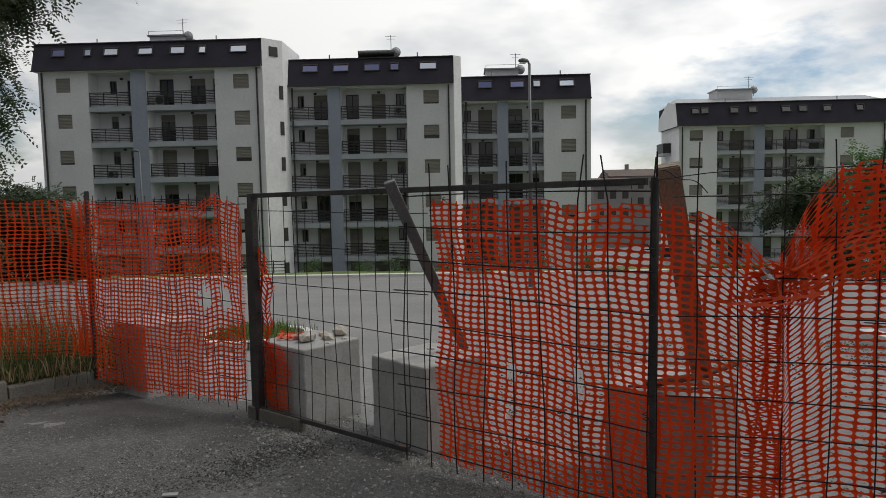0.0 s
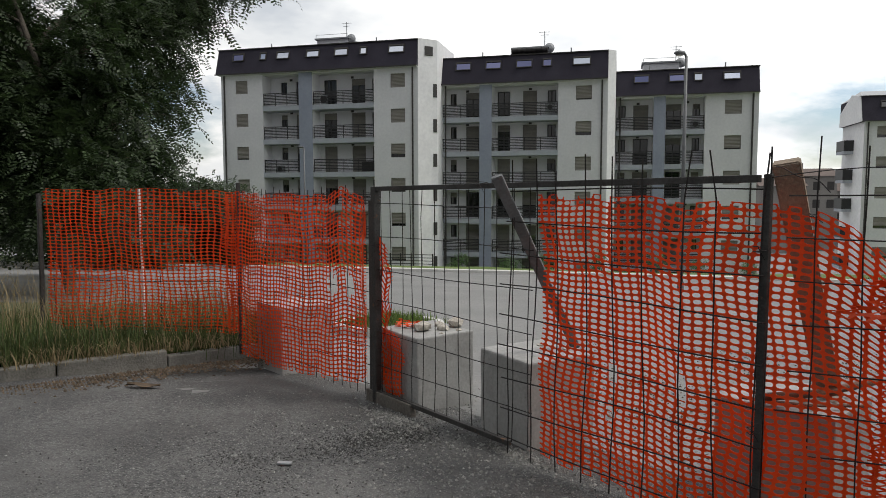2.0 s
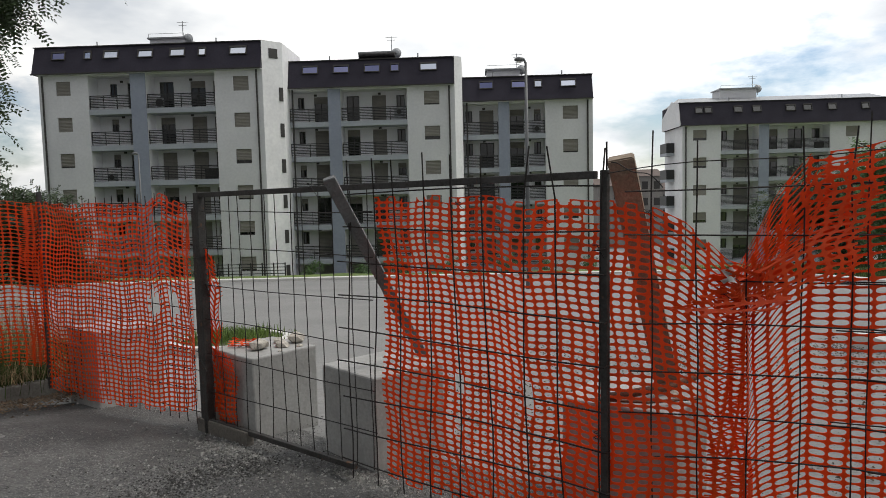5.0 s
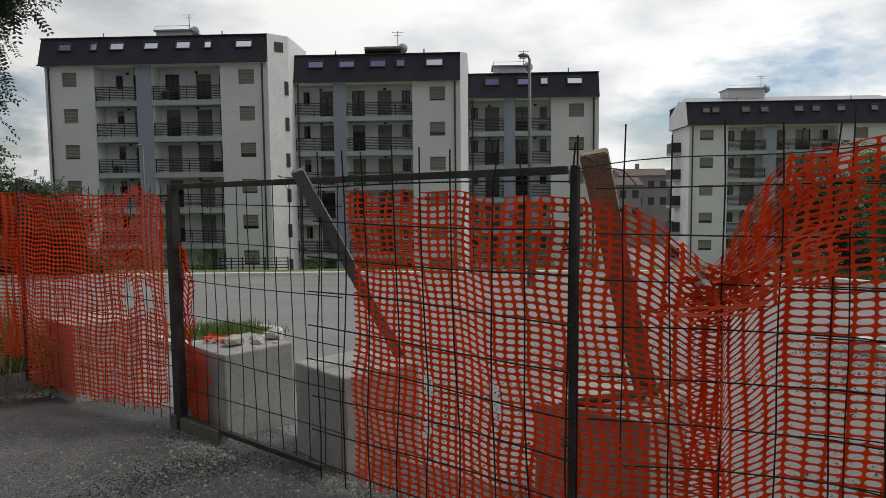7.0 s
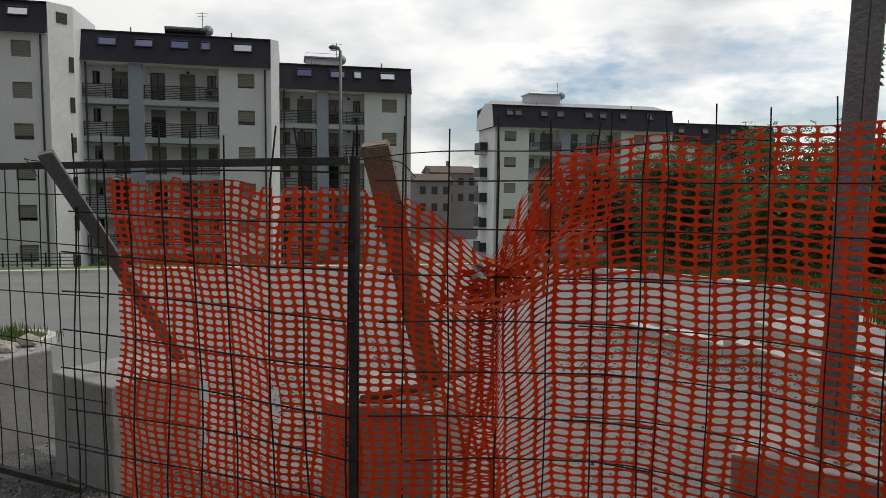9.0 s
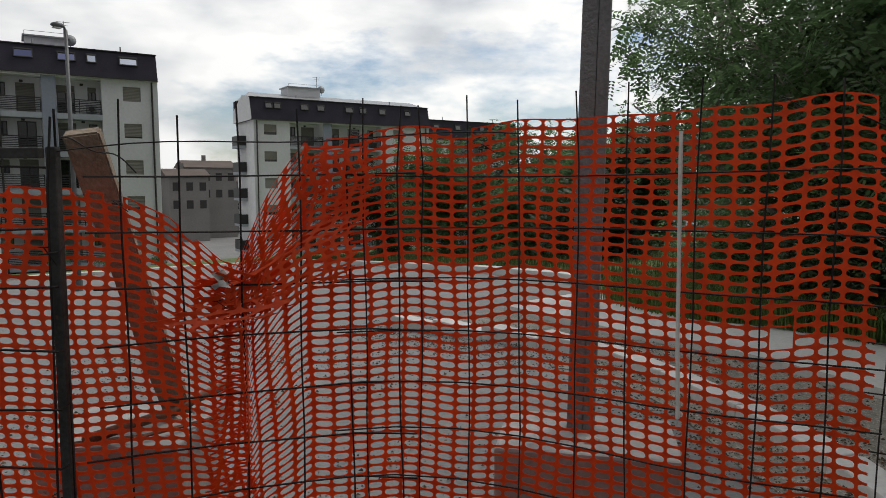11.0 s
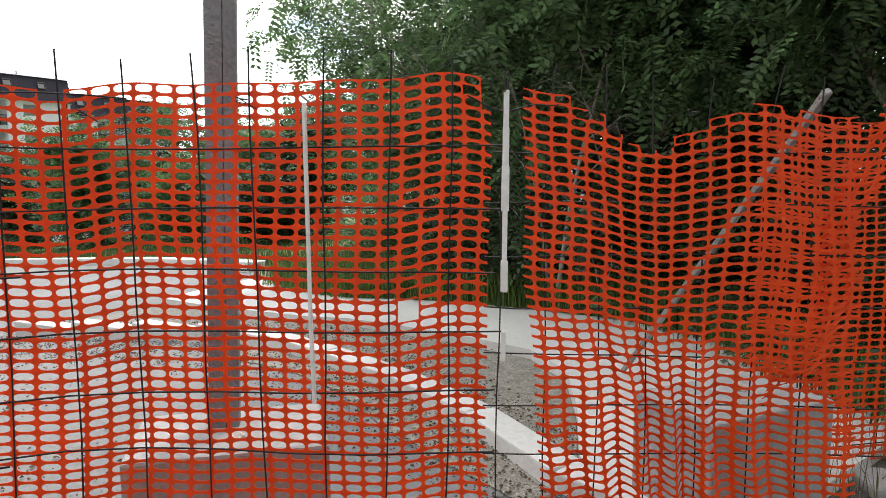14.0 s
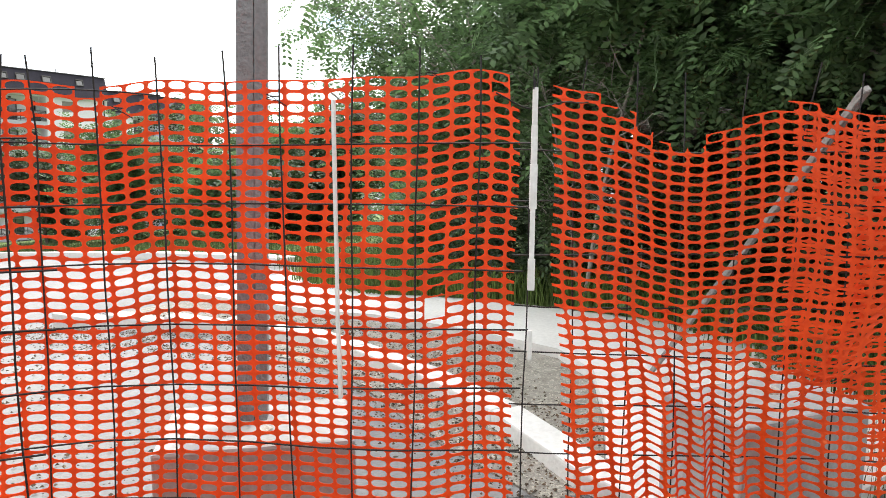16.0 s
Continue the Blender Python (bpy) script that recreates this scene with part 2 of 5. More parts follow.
# ---------------------------------------------------------------- building blocks
class Shape:
    """Gathers vertices and faces of one mesh."""

    def __init__(self):
        self.v, self.f = [], []

    def add(self, verts, faces):
        k = len(self.v)
        self.v += [tuple(p) for p in verts]
        self.f += [tuple(i + k for i in q) for q in faces]
        return self

    def box(self, x0, x1, y0, y1, z0, z1, bevel=0.0, m=None):
        """A box, with its edges cut by bevel where that is given."""
        b = bevel
        if not b:
            vs = [(x, y, z) for z in (z0, z1) for y in (y0, y1) for x in (x0, x1)]
            fs = [(0, 2, 3, 1), (4, 5, 7, 6), (0, 1, 5, 4), (2, 6, 7, 3), (0, 4, 6, 2), (1, 3, 7, 5)]
        else:
            bm = bmesh.new()
            bmesh.ops.create_cube(bm, size=1)
            for q in bm.verts:
                q.co = Vector(((x0 + x1) / 2 + q.co.x * (x1 - x0), (y0 + y1) / 2 + q.co.y * (y1 - y0), (z0 + z1) / 2 + q.co.z * (z1 - z0)))
            bmesh.ops.bevel(bm, geom=list(bm.edges), offset=b, segments=2, profile=0.6, affect="EDGES")
            bm.verts.index_update()
            vs = [tuple(q.co) for q in bm.verts]
            fs = [tuple(q.index for q in f.verts) for f in bm.faces]
            bm.free()
        if m is not None:
            vs = [tuple(m @ Vector(q)) for q in vs]
        return self.add(vs, fs)

    def tube(self, pts, radii, sides=6, caps=True):
        """A round tube along points; radii: one number or one a point."""
        pts = [Vector(p) for p in pts]
        if not hasattr(radii, "__len__"):
            radii = [radii] * len(pts)
        k = len(self.v)
        up = Vector((0.31, 0.17, 0.93))
        for i, p in enumerate(pts):
            d = (pts[min(i + 1, len(pts) - 1)] - pts[max(i - 1, 0)]).normalized()
            if abs(d.dot(up)) > 0.97:
                s = d.cross(Vector((1, 0.2, 0))).normalized()
            else:
                s = d.cross(up).normalized()
            t = d.cross(s)
            for j in range(sides):
                w = 2 * math.pi * j / sides
                self.v.append(tuple(p + (s * math.cos(w) + t * math.sin(w)) * radii[i]))
        for i in range(len(pts) - 1):
            for j in range(sides):
                a, b = k + i * sides + j, k + i * sides + (j + 1) % sides
                self.f.append((a, b, b + sides, a + sides))
        if caps:
            self.f.append(tuple(k + j for j in range(sides))[::-1])
            self.f.append(tuple(k + (len(pts) - 1) * sides + j for j in range(sides)))
        return self

    def mesh(self, name, mat, weld=False):
        me = bpy.data.meshes.new(name)
        me.from_pydata(self.v, [], self.f)
        me.materials.append(mat)
        me.validate()
        bm = bmesh.new()
        bm.from_mesh(me)
        if weld:
            bmesh.ops.remove_doubles(bm, verts=bm.verts, dist=0.0005)
        bmesh.ops.recalc_face_normals(bm, faces=bm.faces)
        bm.to_mesh(me)
        bm.free()
        return me


def part(name, shape, mat, parent=None, label="", smooth=False):
    me = shape if isinstance(shape, bpy.types.Mesh) else shape.mesh(name, mat)
    if smooth:
        me.polygons.foreach_set("use_smooth", [True] * len(me.polygons))
    ob = new(name, me)
    if parent is not None:
        ob.parent = parent
    if label:
        ob["label"] = label
    return ob


def holder(name, label, category, group="", kind="", at=(0, 0, 0)):
    ob = new(name)
    ob.empty_display_size = 0.2
    ob.matrix_world = Matrix.Translation(at)
    return tagged(ob, label, category, group, kind)


def fast_mesh(name, verts, faces, mat):
    """A mesh from numpy arrays of vertices and quads."""
    me = bpy.data.meshes.new(name)
    me.from_pydata(verts.tolist() if hasattr(verts, "tolist") else verts, [], faces.tolist() if hasattr(faces, "tolist") else faces)
    me.materials.append(mat)
    return me


def lie(y, x=0.0):
    """Height of the ground: level by the road, falling gently beyond the gate."""
    if y < 4.5:
        return 0.0
    if y < 40:
        return -0.085 * (y - 4.5)
    if y < 54:
        return -3.0175 - 0.115 * (y - 40)
    return max(-4.6275 - 0.092 * (y - 54), -7.2)

# ---------------------------------------------------------------- ground
def strip(name, inner, outer, lift, mat, depth=0.25, steps=1):
    """A raised sheet between two lines of (x, y) of equal length, with sides that go into the ground."""
    s = Shape()
    n = len(inner)
    top = [(x, y, lie(y) + lift) for x, y in inner] + [(x, y, lie(y) + lift) for x, y in outer]
    low = [(x, y, z - depth) for x, y, z in top]
    fs = [(i, i + 1, n + i + 1, n + i) for i in range(n - 1)]
    k = 2 * n
    fs += [(i, k + i, k + i + 1, i + 1) for i in range(n - 1)] + [(n + i, n + i + 1, k + n + i + 1, k + n + i) for i in range(n - 1)]
    fs += [(0, n, k + n, k), (n - 1, k + n - 1, k + 2 * n - 1, 2 * n - 1)]
    s.add(top + low, fs)
    return part(name, s, mat)


def refine(line, step):
    """Points every step metres along a line of (x, y)."""
    p = np.array(line, float)
    d = np.r_[0, np.cumsum(np.hypot(*np.diff(p, axis=0).T))]
    t = np.linspace(0, d[-1], max(2, int(round(d[-1] / step)) + 1))
    return [(float(a), float(b)) for a, b in zip(np.interp(t, d, p[:, 0]), np.interp(t, d, p[:, 1]))]


# one sheet to the horizon: lot beyond the gate
ys = [-400, -60, -20, -8, 0, 2, 4.5, 8, 12, 18, 25, 32, 40, 47, 54, 65, 76, 82, 110, 200, 600, 3000]
xs = [-3000, -500, -120, -60, -30, -15, -6, 0, 6, 15, 30, 60, 120, 500, 3000]
s = Shape()
s.add([(x, y, lie(y)) for y in ys for x in xs],
      [(j * len(xs) + i, j * len(xs) + i + 1, (j + 1) * len(xs) + i + 1, (j + 1) * len(xs) + i) for j in range(len(ys) - 1) for i in range(len(xs) - 1)])
tagged(part("ground", s, LOT), "pale worn asphalt yard falling gently away from the gate", "ground", kind="structure")

# near road of dark asphalt, uneven, up to the gate
rng = np.random.default_rng(3)
s = Shape()
nx, ny = 60, 36
vs = []
for j in range(ny + 1):
    for i in range(nx + 1):
        u, v = i / nx, j / ny
        x = -14 + 20.5 * u
        edge = 5.7 - 0.62 * (x + 3.6) if x > -3.6 else 5.7 + 1.0 * min(0, x + 3.6)
        edge = max(min(edge + 0.7, 5.75 if x < -3.4 else 9), 1.2)
        y = -9 + (edge + 9) * v ** 0.8
        vs.append((x, y, 0.012 + 0.012 * noise.noise((x * 0.7, y * 0.7, 0)) + 0.006 * noise.noise((x * 3, y * 3, 5)) - (0.02 if v == 1 else 0) + lie(y)))
s.add(vs, [(j * (nx + 1) + i, j * (nx + 1) + i + 1, (j + 1) * (nx + 1) + i + 1, (j + 1) * (nx + 1) + i) for j in range(ny) for i in range(nx)])
tagged(part("road", s, ASPHALT, smooth=True), "cracked dark grey asphalt road strewn with grit", "road", kind="structure")

# verge with its kerb, beside the road
KLINE = [(-9.5, -0.6), (-7.2, 1.9), (-4.79, 4.55), (-4.32, 5.05), (-3.62, 5.68), (-3.42, 6.1), (-3.5, 6.9), (-4.2, 7.7)]
inner = refine(KLINE, 0.35)
outer = [(-30 + 22 * i / (len(inner) - 1), 2 + 9.5 * i / (len(inner) - 1)) for i in range(len(inner))]
tagged(strip("verge", [(x - 0.1, y + 0.07) for x, y in inner], outer, 0.10, SOIL, 0.4), "overgrown grass verge behind a low kerb", "verge", kind="structure")
kerb = holder("kerb", "weathered concrete kerb stones along the grass verge", "kerb", kind="structure")
pts = refine(KLINE, 0.98)
for (x0, y0), (x1, y1) in zip(pts, pts[1:]):
    ln, an = math.hypot(x1 - x0, y1 - y0), math.atan2(y1 - y0, x1 - x0)
    m = Matrix.Translation((x0, y0, lie(y0) - 0.05 + random.uniform(-0.006, 0.006))) @ Matrix.Rotation(an + random.uniform(-0.01, 0.01), 4, "Z")
    part("kerb_stone", Shape().box(0.006, ln - 0.006, 0.0, 0.13, -0.1, 0.19, 0.015, m), KERB, kerb)

# raised pavement on the far side of the fence
WIN = [(4.1, 0.4), (4.3, 1.2), (4.65, 1.7), (5.0, 2.3), (5.4, 3.3), (5.72, 4.8), (5.75, 5.9), (5.6, 7.2), (5.4, 8.6)]
WOUT = [(6.1, -0.3), (7.6, 0.8), (8.2, 2.0), (8.2, 3.1), (8.05, 4.4), (8.05, 5.7), (8.6, 7.0), (9.3, 8.2), (10.4, 9.6)]
win, wout = refine(WIN, 0.5), None
k = len(win)
wo = refine(WOUT, 0.01)
wout = [wo[round(i * (len(wo) - 1) / (k - 1))] for i in range(k)]
share = [0.05 + 0.41 * min(1.0, max(0.0, (b - 1.3) / 1.1)) for _, b in win]
wmid = [(a + g * (c - a), b + g * (d - b)) for (a, b), (c, d), g in zip(win, wout, share)]
tagged(strip("pavement", wmid, wout, 0.09, WALKWAY, 0.3), "pale concrete pavement curving beside the yard", "pavement", kind="structure")
kerb2 = holder("kerb", "pale concrete kerb stones edging the curved pavement", "kerb", kind="structure")
pts = refine(WIN, 0.95)
for (x0, y0), (x1, y1) in zip(pts, pts[1:]):
    ln, an = math.hypot(x1 - x0, y1 - y0), math.atan2(y1 - y0, x1 - x0)
    m = Matrix.Translation((x0, y0, lie(y0))) @ Matrix.Rotation(an, 4, "Z")
    part("kerb_stone", Shape().box(0.006, ln - 0.006, -0.14, 0.08, -0.12, 0.12, 0.015, m), WALKWAY, kerb2)
low_win = [q for q in win if q[1] < 5.2]
tagged(strip("leaf_litter", [(x + 0.06, y) for x, y in win], [(a - 0.02, b) for a, b in wmid], 0.01, LITTER, 0.1), "dark leaf litter lying along the pavement", "leaf litter", kind="structure")
lit_in = [(x - 0.55 + 0.12 * math.sin(i), y - 0.2) for i, (x, y) in enumerate(low_win)]
tagged(strip("leaf_litter", lit_in, low_win, 0.012, LITTER, 0.1), "dry leaf litter and grit swept against a kerb", "leaf litter", kind="structure")

# lawns round the yard with their far kerbs
FAR = [(-62, 27.0), (-40, 29.5), (-29.7, 31.0), (-22, 36.0), (-14, 39.0), (-6, 40.0), (4, 40.5), (10, 42.5), (13.6, 44.5), (15.0, 40), (15.2, 34), (14.6, 25), (13.9, 18), (12.4, 11.6), (10.5, 9.6), (9.3, 8.2), (8.6, 7.0),
       (8.05, 5.7), (8.05, 4.4), (8.2, 3.1), (8.2, 2.0), (7.6, 0.8), (6.1, -0.3), (5.3, -2.5)]
inner = refine(FAR, 1.0)
k = len(inner)
OUTL = refine([(-90, 52), (-40, 53.5), (0, 56), (16, 59), (22, 75.5), (50, 75.5), (70, 60), (70, 30), (60, 5), (40, -10), (25, -14)], 0.5)
outer = [OUTL[round(i * (len(OUTL) - 1) / (k - 1))] for i in range(k)]
s = Shape()
rows = 8
for i in range(k):
    for j in range(rows + 1):
        u = (j / rows) ** 1.6
        x, y = inner[i][0] * (1 - u) + outer[i][0] * u, inner[i][1] * (1 - u) + outer[i][1] * u
        bank = 0.35 * min(1, j / 2) * noise.noise((x * 0.3, y * 0.3, 2)) + (0.25 if j > 1 else 0)
        s.v.append((x, y, lie(y) + (0.13 + bank * 0.6 if j else 0.07)))
s.f = [(i * (rows + 1) + j, (i + 1) * (rows + 1) + j, (i + 1) * (rows + 1) + j + 1, i * (rows + 1) + j + 1) for i in range(k - 1) for j in range(rows)]
tagged(part("lawn", s, LAWN, smooth=True), "rough green lawn between the yard and the apartment blocks", "lawn", kind="structure")
kerb3 = holder("kerb", "pale kerb stones edging the lawn round the yard", "kerb", kind="structure")
pts = refine(FAR, 2.0)
for (x0, y0), (x1, y1) in zip(pts, pts[1:]):
    if y0 < 11.5:
        continue
    ln = math.sqrt((x1 - x0) ** 2 + (y1 - y0) ** 2)
    d = Vector((x1 - x0, y1 - y0, lie(y1) - lie(y0)))
    m = Matrix.Translation((x0, y0, lie(y0))) @ d.to_track_quat("X", "Z").to_matrix().to_4x4()
    part("kerb_stone", Shape().box(0.01, d.length - 0.01, -0.45, 0.06, -0.2, 0.21, 0.02, m), WALKWAY, kerb3)

# grassy island in the yard
isle = holder("traffic_island", "small kerbed island overgrown with grass", "traffic island", at=(-2.6, 9.6, lie(9.6)))
ring = [(-0.6 + 0.75 * math.cos(w), 1.0 * math.sin(w)) for w in np.linspace(0, 2 * math.pi, 25)[:-1]]
s = Shape()
s.add([(x, y, -0.085 * y + 0.1) for x, y in ring] + [(-0.6, 0, 0.16)], [(i, (i + 1) % 24, 24) for i in range(24)])
part("soil", s, SOIL, isle)
for i in range(24):
    a, b = Vector((*ring[i], -0.085 * ring[i][1])), Vector((*ring[(i + 1) % 24], -0.085 * ring[(i + 1) % 24][1]))
    m = Matrix.Translation(a) @ (b - a).to_track_quat("X", "Z").to_matrix().to_4x4()
    part("kerb_stone", Shape().box(0.005, (b - a).length - 0.005, -0.1, 0.03, -0.15, 0.13, 0.012, m), WALKWAY, isle)

# far hills
s = Shape()
n = 90
vs = []
for i in range(n + 1):
    w = radians(-60 + 150 * i / n)
    r = 1900
    h = 42 + 26 * noise.noise((i * 0.11, 3, 0)) + 9 * noise.noise((i * 0.5, 7, 0))
    vs += [(r * math.sin(w), r * math.cos(w), -30), ((r + 500) * math.sin(w), (r + 500) * math.cos(w), h)]
s.add(vs, [(2 * i, 2 * i + 2, 2 * i + 3, 2 * i + 1) for i in range(n)])
tagged(part("backdrop", s, HILL, smooth=True), "hazy blue-grey hills on the horizon", "hills", kind="structure")


# ---------------------------------------------------------------- apartment blocks
def window_mesh(kind, w, h):
    """Meshes of one window: frame, and shutter or pane; drop: how far the shutter is down."""
    fr = Shape()
    t = 0.07
    for b in ((0, t, 0, h), (w - t, w, 0, h), (t, w - t, 0, t), (t, w - t, h - t, h)):
        fr.box(b[0], b[1], 0, 0.09, b[2], b[3])
    if kind == "door" or kind == "pane":
        fr.box(w / 2 - 0.04, w / 2 + 0.04, 0, 0.09, t, h - t)
    return fr


WIN_CACHE = {}


def window(parent, x, z, w, h, y, drop, kind="window"):
    """A window or balcony door in an opening: frame, glass and a roller shutter let down by a share of its height."""
    key = (kind, round(w, 2), round(h, 2), round(drop, 2))
    if key not in WIN_CACHE:
        fr = window_mesh("door" if kind == "door" else "pane", w, h).mesh("window_frame", FRAME_D)
        gl = Shape().box(0.06, w - 0.06, 0.04, 0.055, 0.06, h - 0.06).mesh("pane", GLASS)
        sh = None
        if drop > 0.05:
            q = Shape()
            n = max(2, int(h * drop / 0.11))
            rowsz = [h - i * h * drop / (2 * n) for i in range(2 * n + 1)]
            q.add([(x_, -0.03 - 0.025 * (i % 2), z_) for i, z_ in enumerate(rowsz) for x_ in (0.02, w - 0.02)], [(2 * i, 2 * i + 1, 2 * i + 3, 2 * i + 2) for i in range(2 * n)])
            sh = q.mesh("shutter", SHUTTER)
        WIN_CACHE[key] = (fr, gl, sh)
    fr, gl, sh = WIN_CACHE[key]
    wob = part("balcony_door" if kind == "door" else "window", fr, FRAME_D, parent)
    wob.location = (x, y, z)
    part("pane", gl, GLASS, wob)
    if sh:
        part("shutter", sh, SHUTTER, wob, "grey roller shutter")


def pierced(s, x0, x1, z0, z1, y, holes, depth=0.22):
    """A wall face at y with rectangular holes (x, z, w, h) and their reveals."""
    cx = sorted({x0, x1, *[h[0] for h in holes], *[h[0] + h[2] for h in holes]})
    cz = sorted({z0, z1, *[h[1] for h in holes], *[h[1] + h[3] for h in holes]})
    for a, b in zip(cx, cx[1:]):
        for c, d in zip(cz, cz[1:]):
            mx, mz = (a + b) / 2, (c + d) / 2
            if not any(h[0] < mx < h[0] + h[2] and h[1] < mz < h[1] + h[3] for h in holes):
                s.add([(a, y, c), (b, y, c), (b, y, d), (a, y, d)], [(0, 1, 2, 3)])
    for hx, hz, w, h in holes:
        p = [(hx, y, hz), (hx + w, y, hz), (hx + w, y, hz + h), (hx, y, hz + h)]
        s.add(p + [(a, y + depth, c) for a, _, c in p], [(0, 1, 5, 4), (1, 2, 6, 5), (2, 3, 7, 6), (3, 0, 4, 7)])


def block(label, y0, x0, x1, deep, base, eaves, ridge, top_win, storey, rows, solid, recesses, pilaster, skylights, side, drops, bright=(), shaded=False):
    """An apartment block: solid bays with windows, recessed balconies, a blue-grey pilaster, a dark mansard with roof windows."""
    th = holder("apartment_building", label, "apartment building", "apartment blocks", at=(0, 0, 0))
    rnd = random.Random(int(x0 * 10))
    wall = Shape()
    wh = 1.14
    floor = [top_win - 2.3 - storey * k for k in range(rows)]
    inners = []
    pil = Shape()
    for a, b, wins in solid:
        holes = []
        for wx, ww in wins:
            for k in range(rows):
                z = top_win - wh - storey * k
                holes.append((wx, z, ww, wh))
                window(th, wx, z, ww, wh, y0 + 0.13, rnd.choice(drops), "window")
        bay = Shape()
        pierced(bay, a, b, base, eaves, y0, holes)
        part("wall", bay.mesh("wall", PLASTER, True), PLASTER, th, "cream plaster wall")
    back_y = y0 + 1.5
    for a, b, doors in recesses:
        inner = Shape()
        inners.append(inner)
        holes = []
        for kind, wx, ww in doors:
            for k in range(rows):
                if kind == "d":
                    z, h = floor[k] + 0.06, 2.22
                    window(th, wx, z, ww, h, back_y + 0.12, rnd.choice([0.0, 0.35, 1.0, 1.0, 0.5, 1.0, 0.25]), "door")
                else:
                    z, h = floor[k] + 1.2, 1.05
                    window(th, wx, z, ww, h, back_y + 0.12, rnd.choice([0.0, 0.0, 0.4]), "window")
                holes.append((wx, z, ww, h))
        pierced(inner, a, b, base, eaves, back_y, holes, 0.2)
        for x in (a, b):
            inner.add([(x, y0, base), (x, back_y, base), (x, back_y, eaves), (x, y0, eaves)], [(0, 1, 2, 3)])
        part("recess_ceiling", Shape().box(a + 0.004, b - 0.004, y0 + 0.11, back_y - 0.004, eaves - 0.14, eaves - 0.004), PLASTER_IN, th)
        wid = b - a - 0.1
        bar = Shape().box(0, wid, 0, 0.03, 0, 0.055).mesh("rail_bar", RAIL)
        grip = Shape().box(0, wid, -0.01, 0.04, 0, 0.07).mesh("hand_rail", RAIL)
        stud = Shape().box(-0.025, 0.025, 0.03, 0.07, 0, 1.08).mesh("rail_post", RAIL)
        for k in range(rows):
            sl = Shape().box(a, b, y0 - 0.03, back_y + 0.05, floor[k] - 0.42, floor[k])
            bal = part("balcony", sl, SLAB, th, "pale painted balcony slab")
            for zb in (0.14, 0.27, 0.40, 0.53, 0.66, 0.79, 0.92):
                part("rail_bar", bar, RAIL, bal).location = (a + 0.05, y0 + 0.03, floor[k] + zb)
            part("hand_rail", grip, RAIL, bal).location = (a + 0.05, y0 + 0.03, floor[k] + 1.04)
            np_ = max(2, round(wid / 1.3))
            for i in range(np_ + 1):
                part("rail_post", stud, RAIL, bal).location = (a + 0.08 + i * (wid - 0.06) / np_, y0 + 0.03, floor[k])
            c = part("ceiling_lamp", Shape().box(-0.12, 0.12, -0.1, 0, -0.09, 0.09, 0.02), FRAME_D, bal)
            c.location = ((a + b) / 2 + 0.3, back_y, floor[k] + 2.4)
    pil.box(pilaster[0] + 0.006, pilaster[1] - 0.006, y0 - 0.06, back_y + 0.3, base, eaves)
    part("pilaster", pil, BLUEGREY, th, "blue-grey plastered pier")
    # sides and back; the right corner is splayed where side says so
    sx, sy = x1 + side, y0 + side
    faces = [((x0, y0), (x0, y0 + deep)), ((sx, sy), (sx, y0 + deep))] + ([((x1, y0), (sx, sy))] if side else [])
    for (ax, ay), (bx, by) in faces:
        q = Shape().add([(ax, ay, base), (bx, by, base), (bx, by, ridge + 0.05), (ax, ay + (0 if side and ax > x0 else 0.7), ridge + (0.05 if ax > x0 else -0.1)), (ax, ay, eaves)], [(0, 1, 2, 3, 4)])
        part("side_wall", q, PLASTER_W, th, "white plaster side wall")
    wall.add([(x0, y0 + deep, base), (sx, y0 + deep, base), (sx, y0 + deep, ridge - 0.1), (x0, y0 + deep, ridge - 0.1)], [(3, 2, 1, 0)])
    part("soffit", Shape().box(x0 + 0.02, x1 - 0.02, y0 - 0.3, y0 + 0.1, eaves - 0.06, eaves), PLASTER, th)
    part("rear_wall", wall, PLASTER, th)
    for q in inners:
        part("recess_wall", q.mesh("recess_wall", PLASTER_IN, True), PLASTER_IN, th, "white plaster behind the balconies")
    # mansard
    rf = Shape()
    f0, f1 = y0 - 0.42, y0 + 0.25
    rf.add([(x0 - 0.3, f0, eaves), (x1 - 0.02, f0, eaves), (x1 - 0.02, f1, ridge), (x0 - 0.3, f1, ridge), (x0 - 0.3, y0 + deep, eaves), (x1 - 0.02, y0 + deep, eaves),
            (x1 - 0.02, y0 + deep, ridge), (x0 - 0.3, y0 + deep, ridge)], [(0, 1, 2, 3), (3, 2, 6, 7), (0, 3, 7, 4), (1, 5, 6, 2), (0, 4, 5, 1)])
    part("ridge_cap", Shape().box(x0 - 0.36, x1 + 0.03, f1 - 0.12, f1 + 0.25, ridge, ridge + 0.07), FRAME_D, th)
    part("gutter", Shape().box(x0 - 0.36, x1 + 0.0, f0 - 0.05, f0 + 0.1, eaves - 0.02, eaves + 0.06), FRAME_D, th)
    part("roof", rf, SLATE, th, "dark slate-coloured mansard roof")
    if side:
        cap = Shape().add([(x1 - 0.03, y0, ridge + 0.055), (sx, sy, ridge + 0.055), (sx, y0 + deep, ridge + 0.055), (x1 - 0.03, y0 + deep, ridge + 0.055)], [(0, 1, 2, 3)])
        part("corner_roof", cap, METAL, th, "flat grey sheet over the splayed corner")
    slope = math.atan2(f1 - f0, ridge - eaves)
